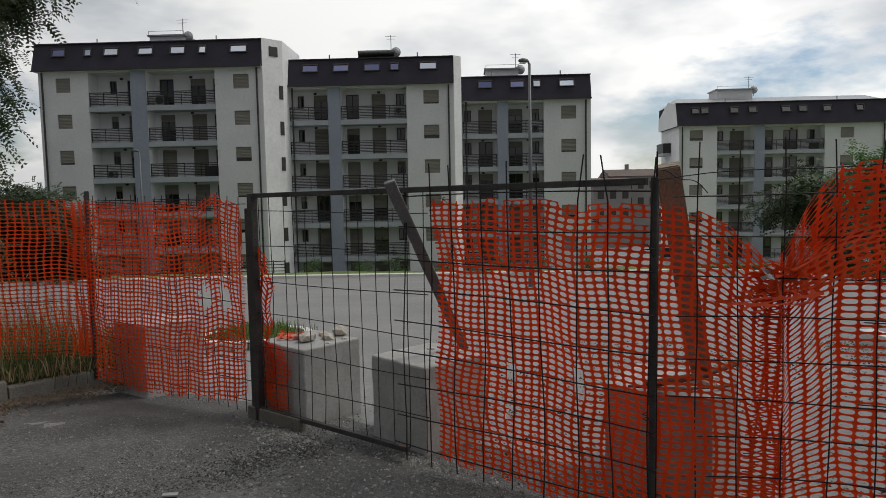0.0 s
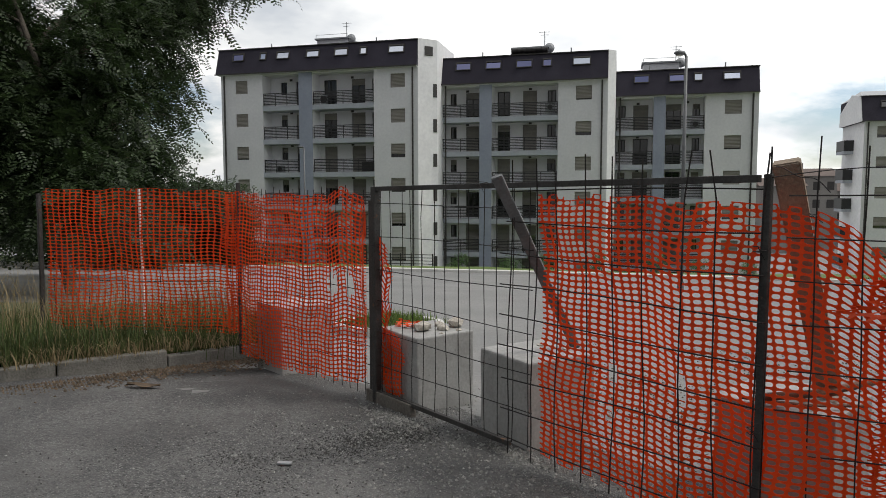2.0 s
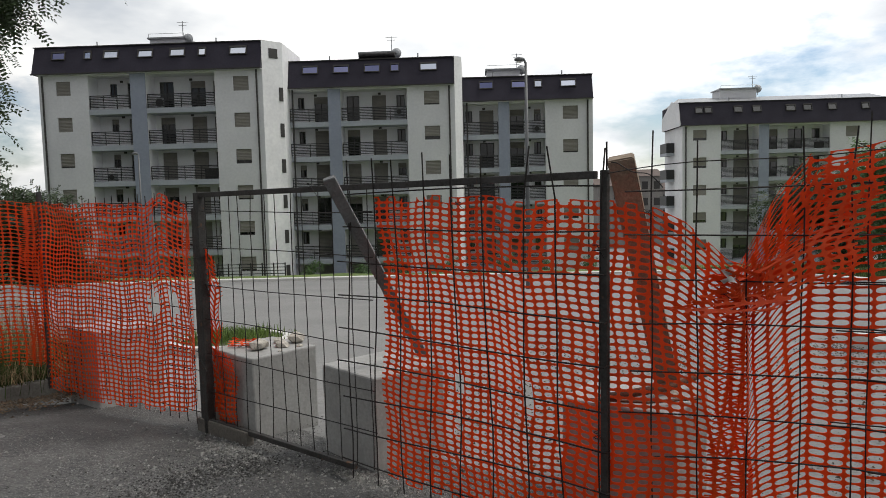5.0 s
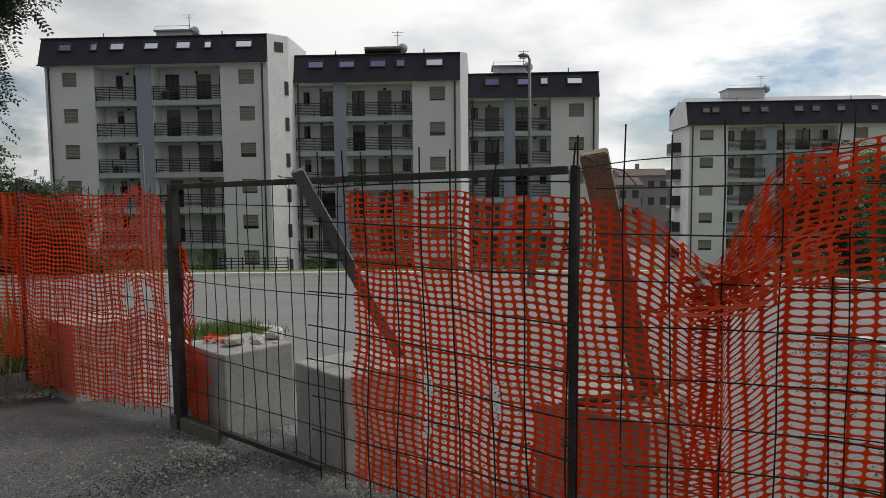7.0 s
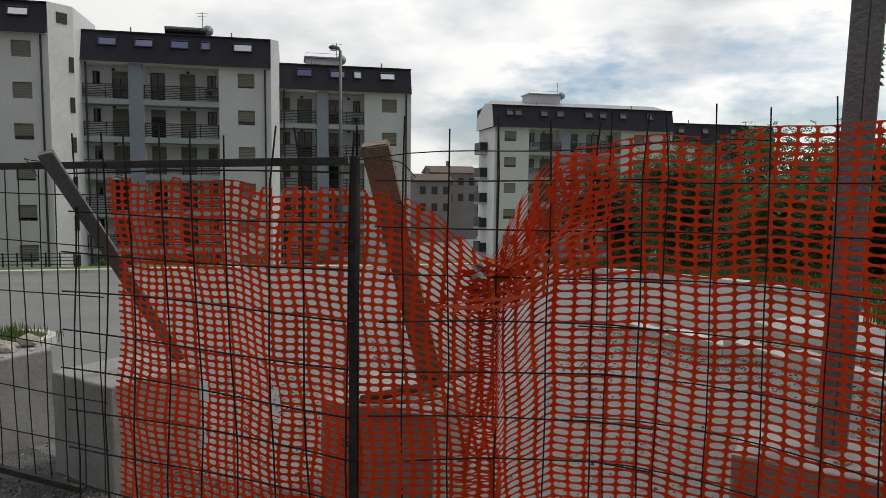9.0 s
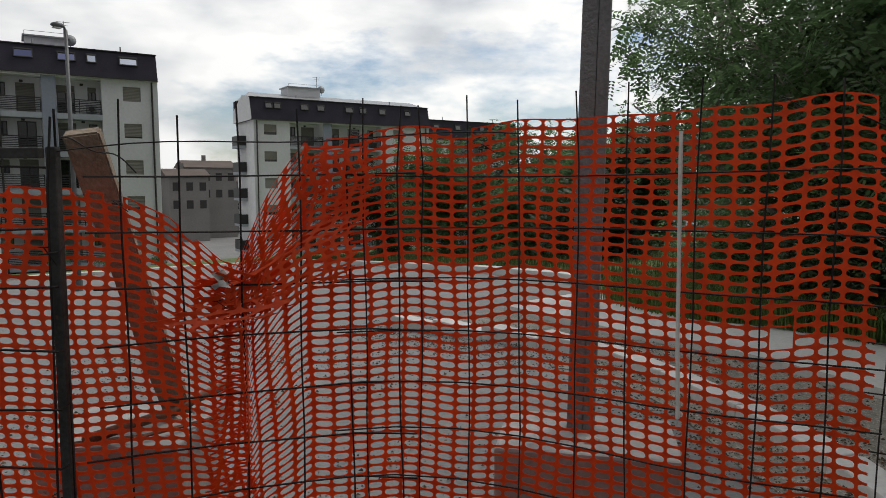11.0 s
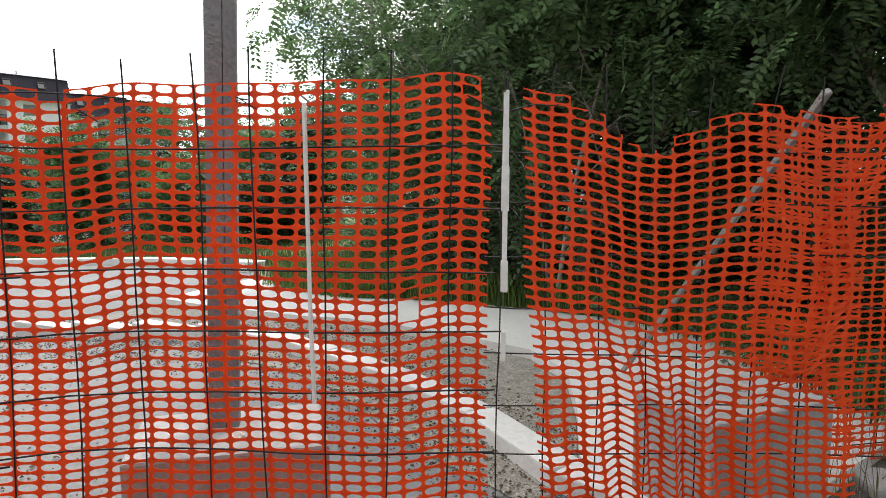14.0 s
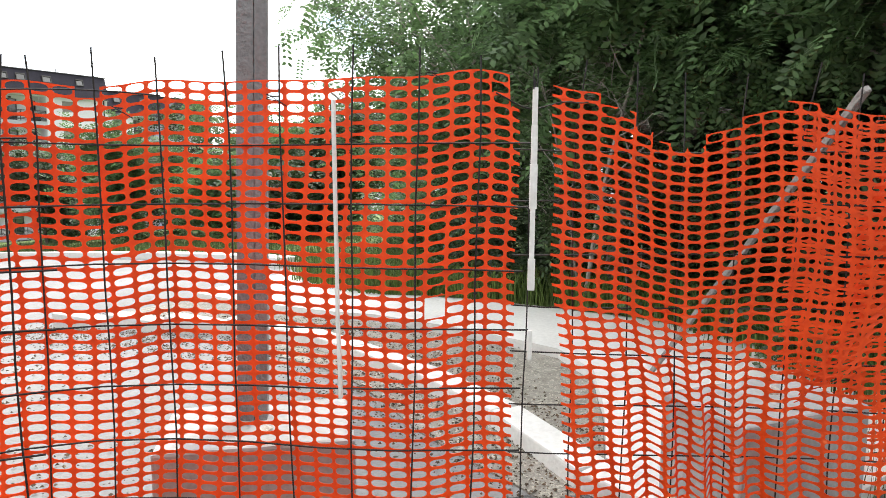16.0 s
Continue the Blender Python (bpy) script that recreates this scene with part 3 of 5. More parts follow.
    for kk, (sxx, w) in enumerate(skylights):
        h = 0.55
        zc = eaves + (ridge - eaves) * 0.66
        yc = f0 + (f1 - f0) * 0.66
        m = Matrix.Translation((sxx, yc, zc)) @ Matrix.Rotation(-slope, 4, "X")
        q = Shape()
        for b in ((-w / 2 - 0.07, -w / 2, -h / 2, h / 2), (w / 2, w / 2 + 0.07, -h / 2, h / 2), (-w / 2 - 0.07, w / 2 + 0.07, h / 2, h / 2 + 0.12), (-w / 2 - 0.07, w / 2 + 0.07, -h / 2 - 0.07, -h / 2)):
            q.box(b[0], b[1], -0.12, 0.04, b[2], b[3], 0, m)
        rw = part("roof_window", q, FRAME_D, th)
        g = rnd.uniform(-0.01, 0.02)
        # bright and shaded choose each pane's reflection by its material
        part("pane", Shape().add([tuple(m @ Vector(p)) for p in ((-w / 2, -0.05 - g, -h / 2), (w / 2, -0.05 - g, -h / 2), (w / 2, -0.05 + g, h / 2), (-w / 2, -0.05 + g, h / 2))], [(0, 1, 2, 3)]), SKYGLASS if kk in bright else GLASS if shaded else BLUEGLASS, rw, "roof window glass with the sky's brightness in its tint")
    # rain pipes and small roof pipes
    for x in (x0 + 0.35, x1 - 0.45):
        part("rain_pipe", Shape().tube([(x, y0 - 0.09, base), (x, y0 - 0.09, eaves)], 0.07, 8), FRAME_D, th)
    for u in (0.24, 0.78):
        x = x0 + (x1 - x0) * u
        part("vent_pipe", Shape().tube([(x, y0 + 1.2, ridge), (x, y0 + 1.2, ridge + 0.6)], 0.06, 6), METAL, th)
    return th


WR = [1.0, 1.0, 0.8, 1.0, 0.9, 0.75]
A = block("six-storey cream apartment block with balconies and dark mansard roof", 54.0, -34.2, -15.95, 7.2, -5.6, 12.3, 14.5, 11.78, 2.883, 6,
          [(-34.2, -30.15, [(-32.8, 1.2)]), (-19.82, -15.95, [(-18.35, 1.27)])],
          [(-30.15, -26.68, [("w", -29.15, 0.6), ("d", -27.65, 0.95)]), (-25.42, -19.82, [("d", -25.0, 1.2), ("d", -22.4, 1.25), ("w", -20.5, 0.55)])],
          (-26.68, -25.42), [(-32.4, 1.0), (-30.0, 0.5), (-28.1, 1.1), (-25.3, 1.1), (-22.7, 1.1), (-20.7, 0.5), (-17.8, 1.25)], 1.3, WR, (1, 2, 3, 4, 5, 6))
B = block("six-storey cream apartment block with dark roof and solar heater", 57.0, -14.7, -0.78, 10, -5.6, 11.08, 13.36, 10.63, 2.883, 6,
          [(-4.77, -0.78, [(-3.34, 1.28)])],
          [(-14.7, -11.4, [("w", -14.3, 0.55), ("d", -12.9, 1.2)]), (-10.33, -4.77, [("d", -10.1, 1.1), ("d", -7.9, 1.2), ("w", -5.8, 0.7)])],
          (-11.4, -10.33), [(-12.8, 1.2), (-10.2, 1.2), (-7.6, 1.2), (-5.7, 0.6), (-2.9, 1.3)], 0.6, WR, (4,))
C = block("cream apartment block with grey shutters and dark mansard roof", 60.0, -0.15, 11.1, 12, -6.2, 9.98, 12.1, 9.45, 2.883, 6,
          [(7.0, 11.1, [(8.52, 1.3)])],
          [(-0.15, 2.92, [("w", 0.05, 0.6), ("d", 1.3, 1.25)]), (3.88, 7.0, [("d", 4.0, 1.25), ("w", 6.15, 0.6)])],
          (2.92, 3.88), [(1.9, 1.1), (4.7, 1.1), (6.4, 0.55), (9.0, 1.2)], 0.0, WR, (2, 3))
D = block("separate cream apartment block with side balconies and dark roof", 76.0, 23.64, 46.2, 6.8, -8.2, 8.9, 11.4, 8.45, 3.0, 6,
          [(23.64, 27.79, [(24.8, 1.45)]), (39.43, 46.2, [(41.1, 1.45)])],
          [(27.79, 31.84, [("w", 28.1, 0.9), ("d", 29.7, 1.6)]), (32.93, 39.43, [("d", 33.1, 1.4), ("d", 35.6, 1.6), ("w", 38.2, 0.9)])],
          (31.84, 32.93), [(25.4, 0.7), (26.4, 0.7), (29.6, 0.8), (31.6, 0.8), (35.2, 0.9), (37.0, 0.8), (39.6, 0.8), (43.1, 0.7)], 0.0, WR, shaded=True)
E = block("lower cream apartment block joined to the far one", 78.0, 46.6, 62.0, 5.6, -8.2, 7.6, 10.2, 7.2, 3.0, 5,
          [(46.6, 50.6, [(48.0, 1.45)]), (57.6, 62.0, [(59.2, 1.45)])],
          [(50.6, 53.4, [("d", 51.2, 1.5)]), (54.5, 57.6, [("d", 55.0, 1.5)])],
          (53.4, 54.5), [(48.6, 0.8), (52.0, 0.8), (56.0, 0.8), (59.8, 0.8)], 0.0, WR, shaded=True)

# side windows with dark shutters on the slanting side of the tall block, and side balconies of the far one
for k in range(6):
    z = 10.4 - 2.883 * k
    m = Matrix.Translation((-15.95 + 1.14, 54.0 + 1.14, z)) @ Matrix.Rotation(radians(45), 4, "Z")
    part("side_window", Shape().box(-0.17, 0.17, -0.06, 0.05, -0.55, 0.55, 0.02, m), FRAME_D, A)
    z = 6.2 - 3.0 * k
    bal = part("side_balcony", Shape().box(22.75, 23.7, 79.0, 81.6, z - 0.3, z), SLAB, D, "narrow side balcony")
    q = Shape()
    q.box(22.74, 22.80, 79.0, 81.6, z, z + 1.1)
    q.box(22.80, 23.66, 78.96, 79.0, z, z + 1.1)
    q.box(22.80, 23.66, 81.6, 81.64, z, z + 1.1)
    part("railing", q, RAIL, bal)
m = Matrix.Translation((-15.95 + 0.72, 54.0 + 0.72, 13.6)) @ Matrix.Rotation(radians(45), 4, "Z")
part("side_window", Shape().box(-0.38, 0.38, -0.06, 0.05, -0.38, 0.38, 0.02, m), FRAME_D, A)
# gable ridge of the far block
q = Shape()
q.add([(23.3, 76.3, 11.4), (45.9, 76.3, 11.4), (45.4, 79.4, 12.3), (24.2, 79.4, 12.3), (23.3, 82.8, 11.4), (45.9, 82.8, 11.4)], [(0, 1, 2, 3), (3, 2, 5, 4), (0, 3, 4), (1, 5, 2)])
part("roof_top", q, METAL, D, "pale metal roof sheet")
q = Shape()
for x in (23.28, 23.34):
    q.v += [(x, 75.6, 8.9), (x, 76.3, 11.42), (x, 79.0, 11.9), (x, 82.8, 10.3), (x, 82.8, 8.9)]
q.f = [(0, 1, 2, 3, 4), (9, 8, 7, 6, 5)] + [(i, 5 + i, 5 + (i + 1) % 5, (i + 1) % 5) for i in range(5)]
part("gable", q, PLASTER_W, D, "white plaster gable with a slanting top")


def roof_kit(parent, x, y, z, w, tank=True, dish=True, panels=0):
    """A stair head on the roof with a tank or panels, an aerial and a dish."""
    hb = part("stair_head", Shape().box(x - w / 2, x + w / 2, y, y + 2.5, z - 0.3, z + 1.2), PLASTER, parent, "low plastered stair head on the roof")
    part("stair_head_roof", Shape().box(x - w / 2 - 0.15, x + w / 2 + 0.15, y - 0.2, y + 2.7, z + 1.2, z + 1.32), METAL, hb)
    ae = Shape().tube([(x + w * 0.42, y + 0.3, z + 0.9), (x + w * 0.42, y + 0.3, z + 2.7)], 0.035, 5)
    for h, l in ((2.6, 0.5), (2.35, 0.35)):
        ae.tube([(x + w * 0.42 - l, y + 0.3, z + h), (x + w * 0.42 + l, y + 0.3, z + h)], 0.02, 4)
    part("aerial", ae, METAL, hb)
    if dish:
        c = Vector((x + w * 0.56, y + 0.2, z + 1.2))
        q = Shape()
        ringv = []
        for r, dd in ((0.0, 0.0), (0.25, 0.05), (0.45, 0.16)):
            for j in range(12):
                w2 = 2 * math.pi * j / 12
                ringv.append((c.x + r * math.cos(w2), c.y + dd - 0.1, c.z + r * math.sin(w2)))
        q.add(ringv, [(i * 12 + j, i * 12 + (j + 1) % 12, (i + 1) * 12 + (j + 1) % 12, (i + 1) * 12 + j) for i in range(2) for j in range(12)])
        q.tube([(c.x, c.y, c.z), (c.x, c.y + 0.1, z + 0.5)], 0.03, 5)
        part("dish", q, METAL, hb, "grey satellite dish")
    for i in range(panels):
        px = x - w / 2 + (i + 0.5) * w / panels
        q = Shape().tube([(px - 0.3, y - 0.3, z + 1.0), (px + 0.3, y - 0.3, z + 1.0)], 0.2, 10)
        q.add([(px - 0.32, y - 0.6, z + 0.25), (px + 0.32, y - 0.6, z + 0.25), (px + 0.32, y - 0.2, z + 0.9), (px - 0.32, y - 0.2, z + 0.9)], [(0, 1, 2, 3)])
        part("solar_heater", q, FRAME_D, hb)
    if tank:
        part("guard_rail", Shape().tube([(x - w / 2, y - 0.2, z + 1.6), (x + w / 2, y - 0.2, z + 1.6)], 0.02, 5).tube([(x - w / 2, y - 0.2, z + 1.3), (x - w / 2, y - 0.2, z + 1.6)], 0.02, 5).tube([(x + w / 2, y - 0.2, z + 1.3), (x + w / 2, y - 0.2, z + 1.6)], 0.02, 5), METAL, hb)


roof_kit(A, -25.0, 57.5, 14.5, 3.0)
roof_kit(B, -7.6, 60.5, 13.36, 3.0, tank=False, panels=7)
roof_kit(C, 3.6, 63.5, 12.1, 3.0)
roof_kit(D, 30.6, 78.6, 11.9, 4.0)

# odds and ends on the balconies
for par, x, y, z, w, h in ((B, -5.5, 57.5, 8.75, 0.8, 0.6), (A, -20.6, 54.4, 3.75, 1.0, 0.85), (A, -24.6, 54.5, 9.5, 0.5, 0.9), (A, -28.9, 54.5, 3.75, 0.7, 0.6), (C, 6.3, 60.5, 7.3, 0.7, 0.6), (D, 38.6, 76.5, 6.2, 0.9, 0.7)):
    unit = part("balcony_cabinet", Shape().box(x - w / 2, x + w / 2, y, y + 0.4, z, z + h, 0.03), METAL if w < 0.9 else FRAME_D, par)
    part("grille", Shape().tube([(x, y - 0.02, z + h / 2), (x, y + 0.01, z + h / 2)], h * 0.36, 12), FRAME_D, unit)
# lower houses far off between the blocks
for x, y, w, d, z, h in ((24, 112, 6, 8, -7.2, 10.2), (29, 118, 8, 9, -7.2, 11.8), (37, 125, 9, 9, -7.2, 9.5), (19, 120, 5, 8, -7.2, 8.4)):
    hs = holder("house", "low rendered house far beyond the yard", "house", "far houses", at=(x, y, z))
    part("wall", Shape().box(-w / 2, w / 2, 0, d, 0, h), HOUSE, hs)
    q = Shape().add([(-w / 2 - 0.4, -0.4, h), (w / 2 + 0.4, -0.4, h), (w / 2 + 0.4, d / 2, h + 1.3), (-w / 2 - 0.4, d / 2, h + 1.3), (-w / 2 - 0.4, d + 0.4, h), (w / 2 + 0.4, d + 0.4, h)],
                    [(0, 1, 2, 3), (3, 2, 5, 4), (0, 3, 4), (1, 5, 2), (0, 4, 5, 1)])
    part("roof", q, TILE, hs)
    part("chimney", Shape().box(-0.5, 0.1, d / 2, d / 2 + 0.6, h + 0.6, h + 2.2), HOUSE, hs)
    for i in range(int(w / 2)):
        for zz in (h - 2.2, h - 5.0):
            part("window", Shape().box(-w / 2 + 0.6 + 2 * i, -w / 2 + 1.6 + 2 * i, -0.05, 0.05, zz, zz + 1.3), FRAME_D, hs)


# ---------------------------------------------------------------- street lamps
def street_lamp(x, y, h, turn, label, double=False):
    th = holder("street_lamp", label, "street lamp", at=(x, y, lie(y)))
    part("pole", Shape().tube([(0, 0, -0.2), (0, 0, h * 0.5), (0, 0, h)], [0.09, 0.075, 0.05], 10), POLE, th, "tapered grey metal pole", True)
    part("base", Shape().tube([(0, 0, -0.1), (0, 0, 0.35)], 0.12, 10), POLE, th)
    m = Matrix.Translation((0, 0, h)) @ Matrix.Rotation(turn, 4, "Z")
    arm = Shape().tube([m @ Vector(p) for p in ((0, 0, -0.05), (0.05, 0, 0.07), (0.16, 0, 0.11))], 0.04, 8)
    part("arm", arm, POLE, th)
    hd = Shape()
    vs = []
    for i, (dx, w, t) in enumerate(((0.0, 0.1, 0.06), (0.2, 0.2, 0.11), (0.55, 0.24, 0.13), (0.85, 0.14, 0.06))):
        for j in range(8):
            g = 2 * math.pi * j / 8
            vs.append(m @ Vector((0.06 + dx * 0.42, 0.62 * w * math.cos(g), 0.10 + 0.75 * t * math.sin(g))))
    hd.add(vs, [(i * 8 + j, i * 8 + (j + 1) % 8, (i + 1) * 8 + (j + 1) % 8, (i + 1) * 8 + j) for i in range(3) for j in range(8)] + [tuple(range(8)), tuple(range(24, 32))])
    head = part("lamp_head", hd, POLE, th, "grey cobra-head luminaire", True)
    part("lens", Shape().box(0.15, 0.37, -0.10, 0.10, 0.0, 0.025, 0.01, m), WHITEP, head)
    return th


street_lamp(2.5, 25.0, 8.3, radians(200), "grey street lamp standing in the yard")
street_lamp(-21.9, 45.0, 8.7, radians(180), "grey street lamp in front of the apartment block")

# dark railing in front of the tall block
rail = holder("railing_fence", "dark metal railing on the lawn by the apartment block", "railing", at=(0, 0, 0))
for i in range(7):
    x, y = -19.0 + i * 0.9, 50.5 - i * 0.1
    part("post", Shape().box(x - 0.04, x + 0.04, y - 0.04, y + 0.04, lie(y) - 0.2, lie(y) + 1.35), RAIL, rail)
for k in range(5):
    z = 0.3 + 0.24 * k
    part("rail", Shape().tube([(-19.0, 50.5, lie(50.5) + z), (-13.6, 49.9, lie(49.9) + z)], 0.03, 5), RAIL, rail)


# ---------------------------------------------------------------- concrete blocks at the fence
def cube_block(cx, cy, u, w, d, h, label, turn_lean=0.0):
    """A cast concrete block: front corner at (cx, cy), sides w along u and d to the left of it."""
    th_angle = math.atan2(u[1], u[0])
    foot = lie(cy + 0.7) - 0.04
    h = h - foot
    m = Matrix.Translation((cx, cy, foot - 0.01)) @ Matrix.Rotation(th_angle, 4, "Z") @ Matrix.Rotation(turn_lean, 4, "X")
    bm = bmesh.new()
    bmesh.ops.create_cube(bm, size=1)
    for v in bm.verts:
        v.co = Vector((w / 2 + v.co.x * w, d / 2 + v.co.y * d, h / 2 + v.co.z * h + 0.01))
    bmesh.ops.bevel(bm, geom=list(bm.edges), offset=0.014, segments=2, profile=0.5, affect="EDGES")
    bmesh.ops.subdivide_edges(bm, edges=[e for e in bm.edges if e.calc_length() > 0.2], cuts=7, use_grid_fill=True)
    for v in bm.verts:
        q = Vector((v.co.x * 5 + cx * 3, v.co.y * 5 + cy, v.co.z * 5))
        v.co += Vector((noise.noise(q), noise.noise(q + Vector((9, 0, 0))), noise.noise(q + Vector((0, 9, 0))))) * 0.006
    me = bpy.data.meshes.new("concrete_block")
    bm.to_mesh(me)
    bm.free()
    me.materials.append(CONCRETE)
    ob = new("concrete_block", me)
    ob.matrix_world = m
    return tagged(ob, label, "concrete block", "concrete blocks along the fence")


cube_block(-1.16, 4.32, (0.63, 0.775), 0.57, 0.58, 0.61, "grey cast concrete block with rubble lying on top")
cube_block(-0.21, 3.74, (0.70, 0.71), 0.59, 0.58, 0.61, "grey cast concrete block behind the gate mesh")
cube_block(1.41, 2.98, (0.53, 0.85), 0.62, 0.62, 0.61, "concrete block behind orange netting carrying a timber post")
cube_block(-2.88, 5.36, (0.60, 0.80), 0.6, 0.6, 0.61, "concrete block behind the torn orange netting")
cube_block(3.05, 1.75, (0.70, 0.71), 0.5, 0.75, 0.61, "long concrete block holding a tall timber post")
cube_block(4.68, 0.1, (0.55, 0.83), 0.5, 0.76, 0.61, "concrete block half hidden behind slack netting")


def stone(size, seed, flat=0.6):
    bm = bmesh.new()
    bmesh.ops.create_icosphere(bm, subdivisions=1, radius=size)
    for v in bm.verts:
        q = v.co * (2.2 / size) + Vector((seed * 3.1, seed, 0))
        v.co *= 1 + 0.42 * noise.noise(q)
        v.co.z *= flat
    me = bpy.data.meshes.new("stone")
    bm.to_mesh(me)
    bm.free()
    me.materials.append(RUBBLE)
    return me


for i, (x, y, z, r) in enumerate([(-1.2, 4.62, 0.62, 0.08), (-1.05, 4.7, 0.61, 0.06), (-0.98, 4.86, 0.62, 0.075), (-1.3, 4.75, 0.61, 0.05), (-1.12, 4.85, 0.61, 0.045), (-0.92, 4.72, 0.6, 0.03),
                                  (-1.02, 4.55, 0.6, 0.025), (1.3, 3.4, 0.6, 0.04), (1.5, 3.3, 0.6, 0.05), (1.15, 3.25, 0.6, 0.03), (0.0, 4.2, 0.6, 0.04), (-0.2, 4.3, 0.6, 0.035), (4.6, 0.5, 0.6, 0.05), (2.9, 2.1, 0.6, 0.04)]):
    ob = new("rubble_stone", stone(r, i))
    ob.matrix_world = Matrix.Translation((x, y, z + r * 0.35)) @ Matrix.Rotation(i * 1.3, 4, "Z")
    tagged(ob, "broken lump of pale rubble on a concrete block", "stone", "rubble on the blocks")


# ---------------------------------------------------------------- fence line
GATE_L, GATE_R = (-1.67, 4.60), (1.03, 2.65)
CORNER, LEFT_END = (-3.60, 5.80), (-5.75, 5.40)
RIGHT = [(1.03, 2.65), (1.5, 2.6), (2.037, 2.461), (2.344, 2.205), (2.458, 2.033), (2.563, 1.855), (2.652, 1.672), (2.74, 1.49), (2.88, 1.33), (3.1, 1.05)]
RIGHT2 = [(3.46, 1.33), (3.60, 1.06), (3.69, 0.91), (3.99, 0.35), (4.27, -0.165), (4.45, -0.75)]

RIGHT3 = [(4.99, 0.56), (5.20, 0.26), (5.50, -0.06), (5.78, -0.38), (6.10, -0.80)]


class Line:
    """A line on the ground with a place and a normal (away from the road) at each length along it."""

    def __init__(self, pts):
        self.p = np.array(refine(pts, 0.02))
        self.d = np.r_[0, np.cumsum(np.hypot(*np.diff(self.p, axis=0).T))]
        k = np.ones(9) / 9
        for c in (0, 1):
            w = np.r_[[self.p[0, c]] * 4, self.p[:, c], [self.p[-1, c]] * 4]
            self.p[:, c] = np.convolve(w, k, "valid")
        self.length = float(self.d[-1])

    def at(self, s):
        s = np.asarray(s, float)
        x, y = np.interp(s, self.d, self.p[:, 0]), np.interp(s, self.d, self.p[:, 1])
        e = 0.03
        tx = np.interp(s + e, self.d, self.p[:, 0]) - np.interp(s - e, self.d, self.p[:, 0])
        ty = np.interp(s + e, self.d, self.p[:, 1]) - np.interp(s - e, self.d, self.p[:, 1])
        n = np.maximum(np.hypot(tx, ty), 1e-6)
        # past the ends the line goes on straight
        over = np.where(s > self.length, s - self.length, np.where(s < 0, s, 0.0))
        return x + over * tx / n, y + over * ty / n, -ty / n, tx / n


def wire_panel(line, s0, s1, z0, z1, dx, dz, label, off=0.0, radius=0.0036, tip=0.09, wob=0.012, seed=1, first=0.1, stub=0.0, zfirst=0.1):
    """A welded wire mesh panel: upright wires and cross wires, each a bent tube."""
    rnd = random.Random(seed)
    x, y, _, _ = line.at((s0 + s1) / 2)
    th = holder("wire_mesh_panel", label, "wire mesh", "wire mesh panels of the fence", at=(float(x), float(y), 0))
    o = Vector((float(x), float(y), 0))

    def place(s, z, k):
        x, y, nx, ny = (float(v) for v in line.at(s))
        w = off + wob * (math.sin(s * 3.1 + z * 2.3 + seed) + 0.6 * math.sin(z * 5 + k))
        return Vector((x + nx * w, y + ny * w, z)) - o

    s = s0 + first
    i = 0
    while s < s1 + 1e-6:
        lean = rnd.uniform(-0.025, 0.025)
        top = z1 + tip * rnd.uniform(0.6, 1.2)
        zs = np.linspace(z0, top, 9)
        bend = rnd.uniform(-0.04, 0.04) if rnd.random() < 0.25 else 0.0
        pts = [place(s + lean * (z - z0) / (z1 - z0) + (bend * (z - z1) / tip if z > z1 else 0) + 0.004 * math.sin(z * 7 + i), z, i) for z in zs]
        part("upright_wire", Shape().tube(pts, radius, 5), WIRE, th)
        s += dx
        i += 1
    z = z0 + zfirst
    while z < z1 + 1e-6:
        ss = np.linspace(s0 - stub * rnd.uniform(0.3, 1), s1 + stub * rnd.uniform(0.3, 1), max(6, int((s1 - s0) / 0.2)))
        ph = rnd.uniform(0, 6)
        pts = [place(float(q), z + 0.01 * math.sin(q * 2.2 + ph), 0) for q in ss]
        part("cross_wire", Shape().tube(pts, radius, 5), WIRE, th)
        z += dz
    return th


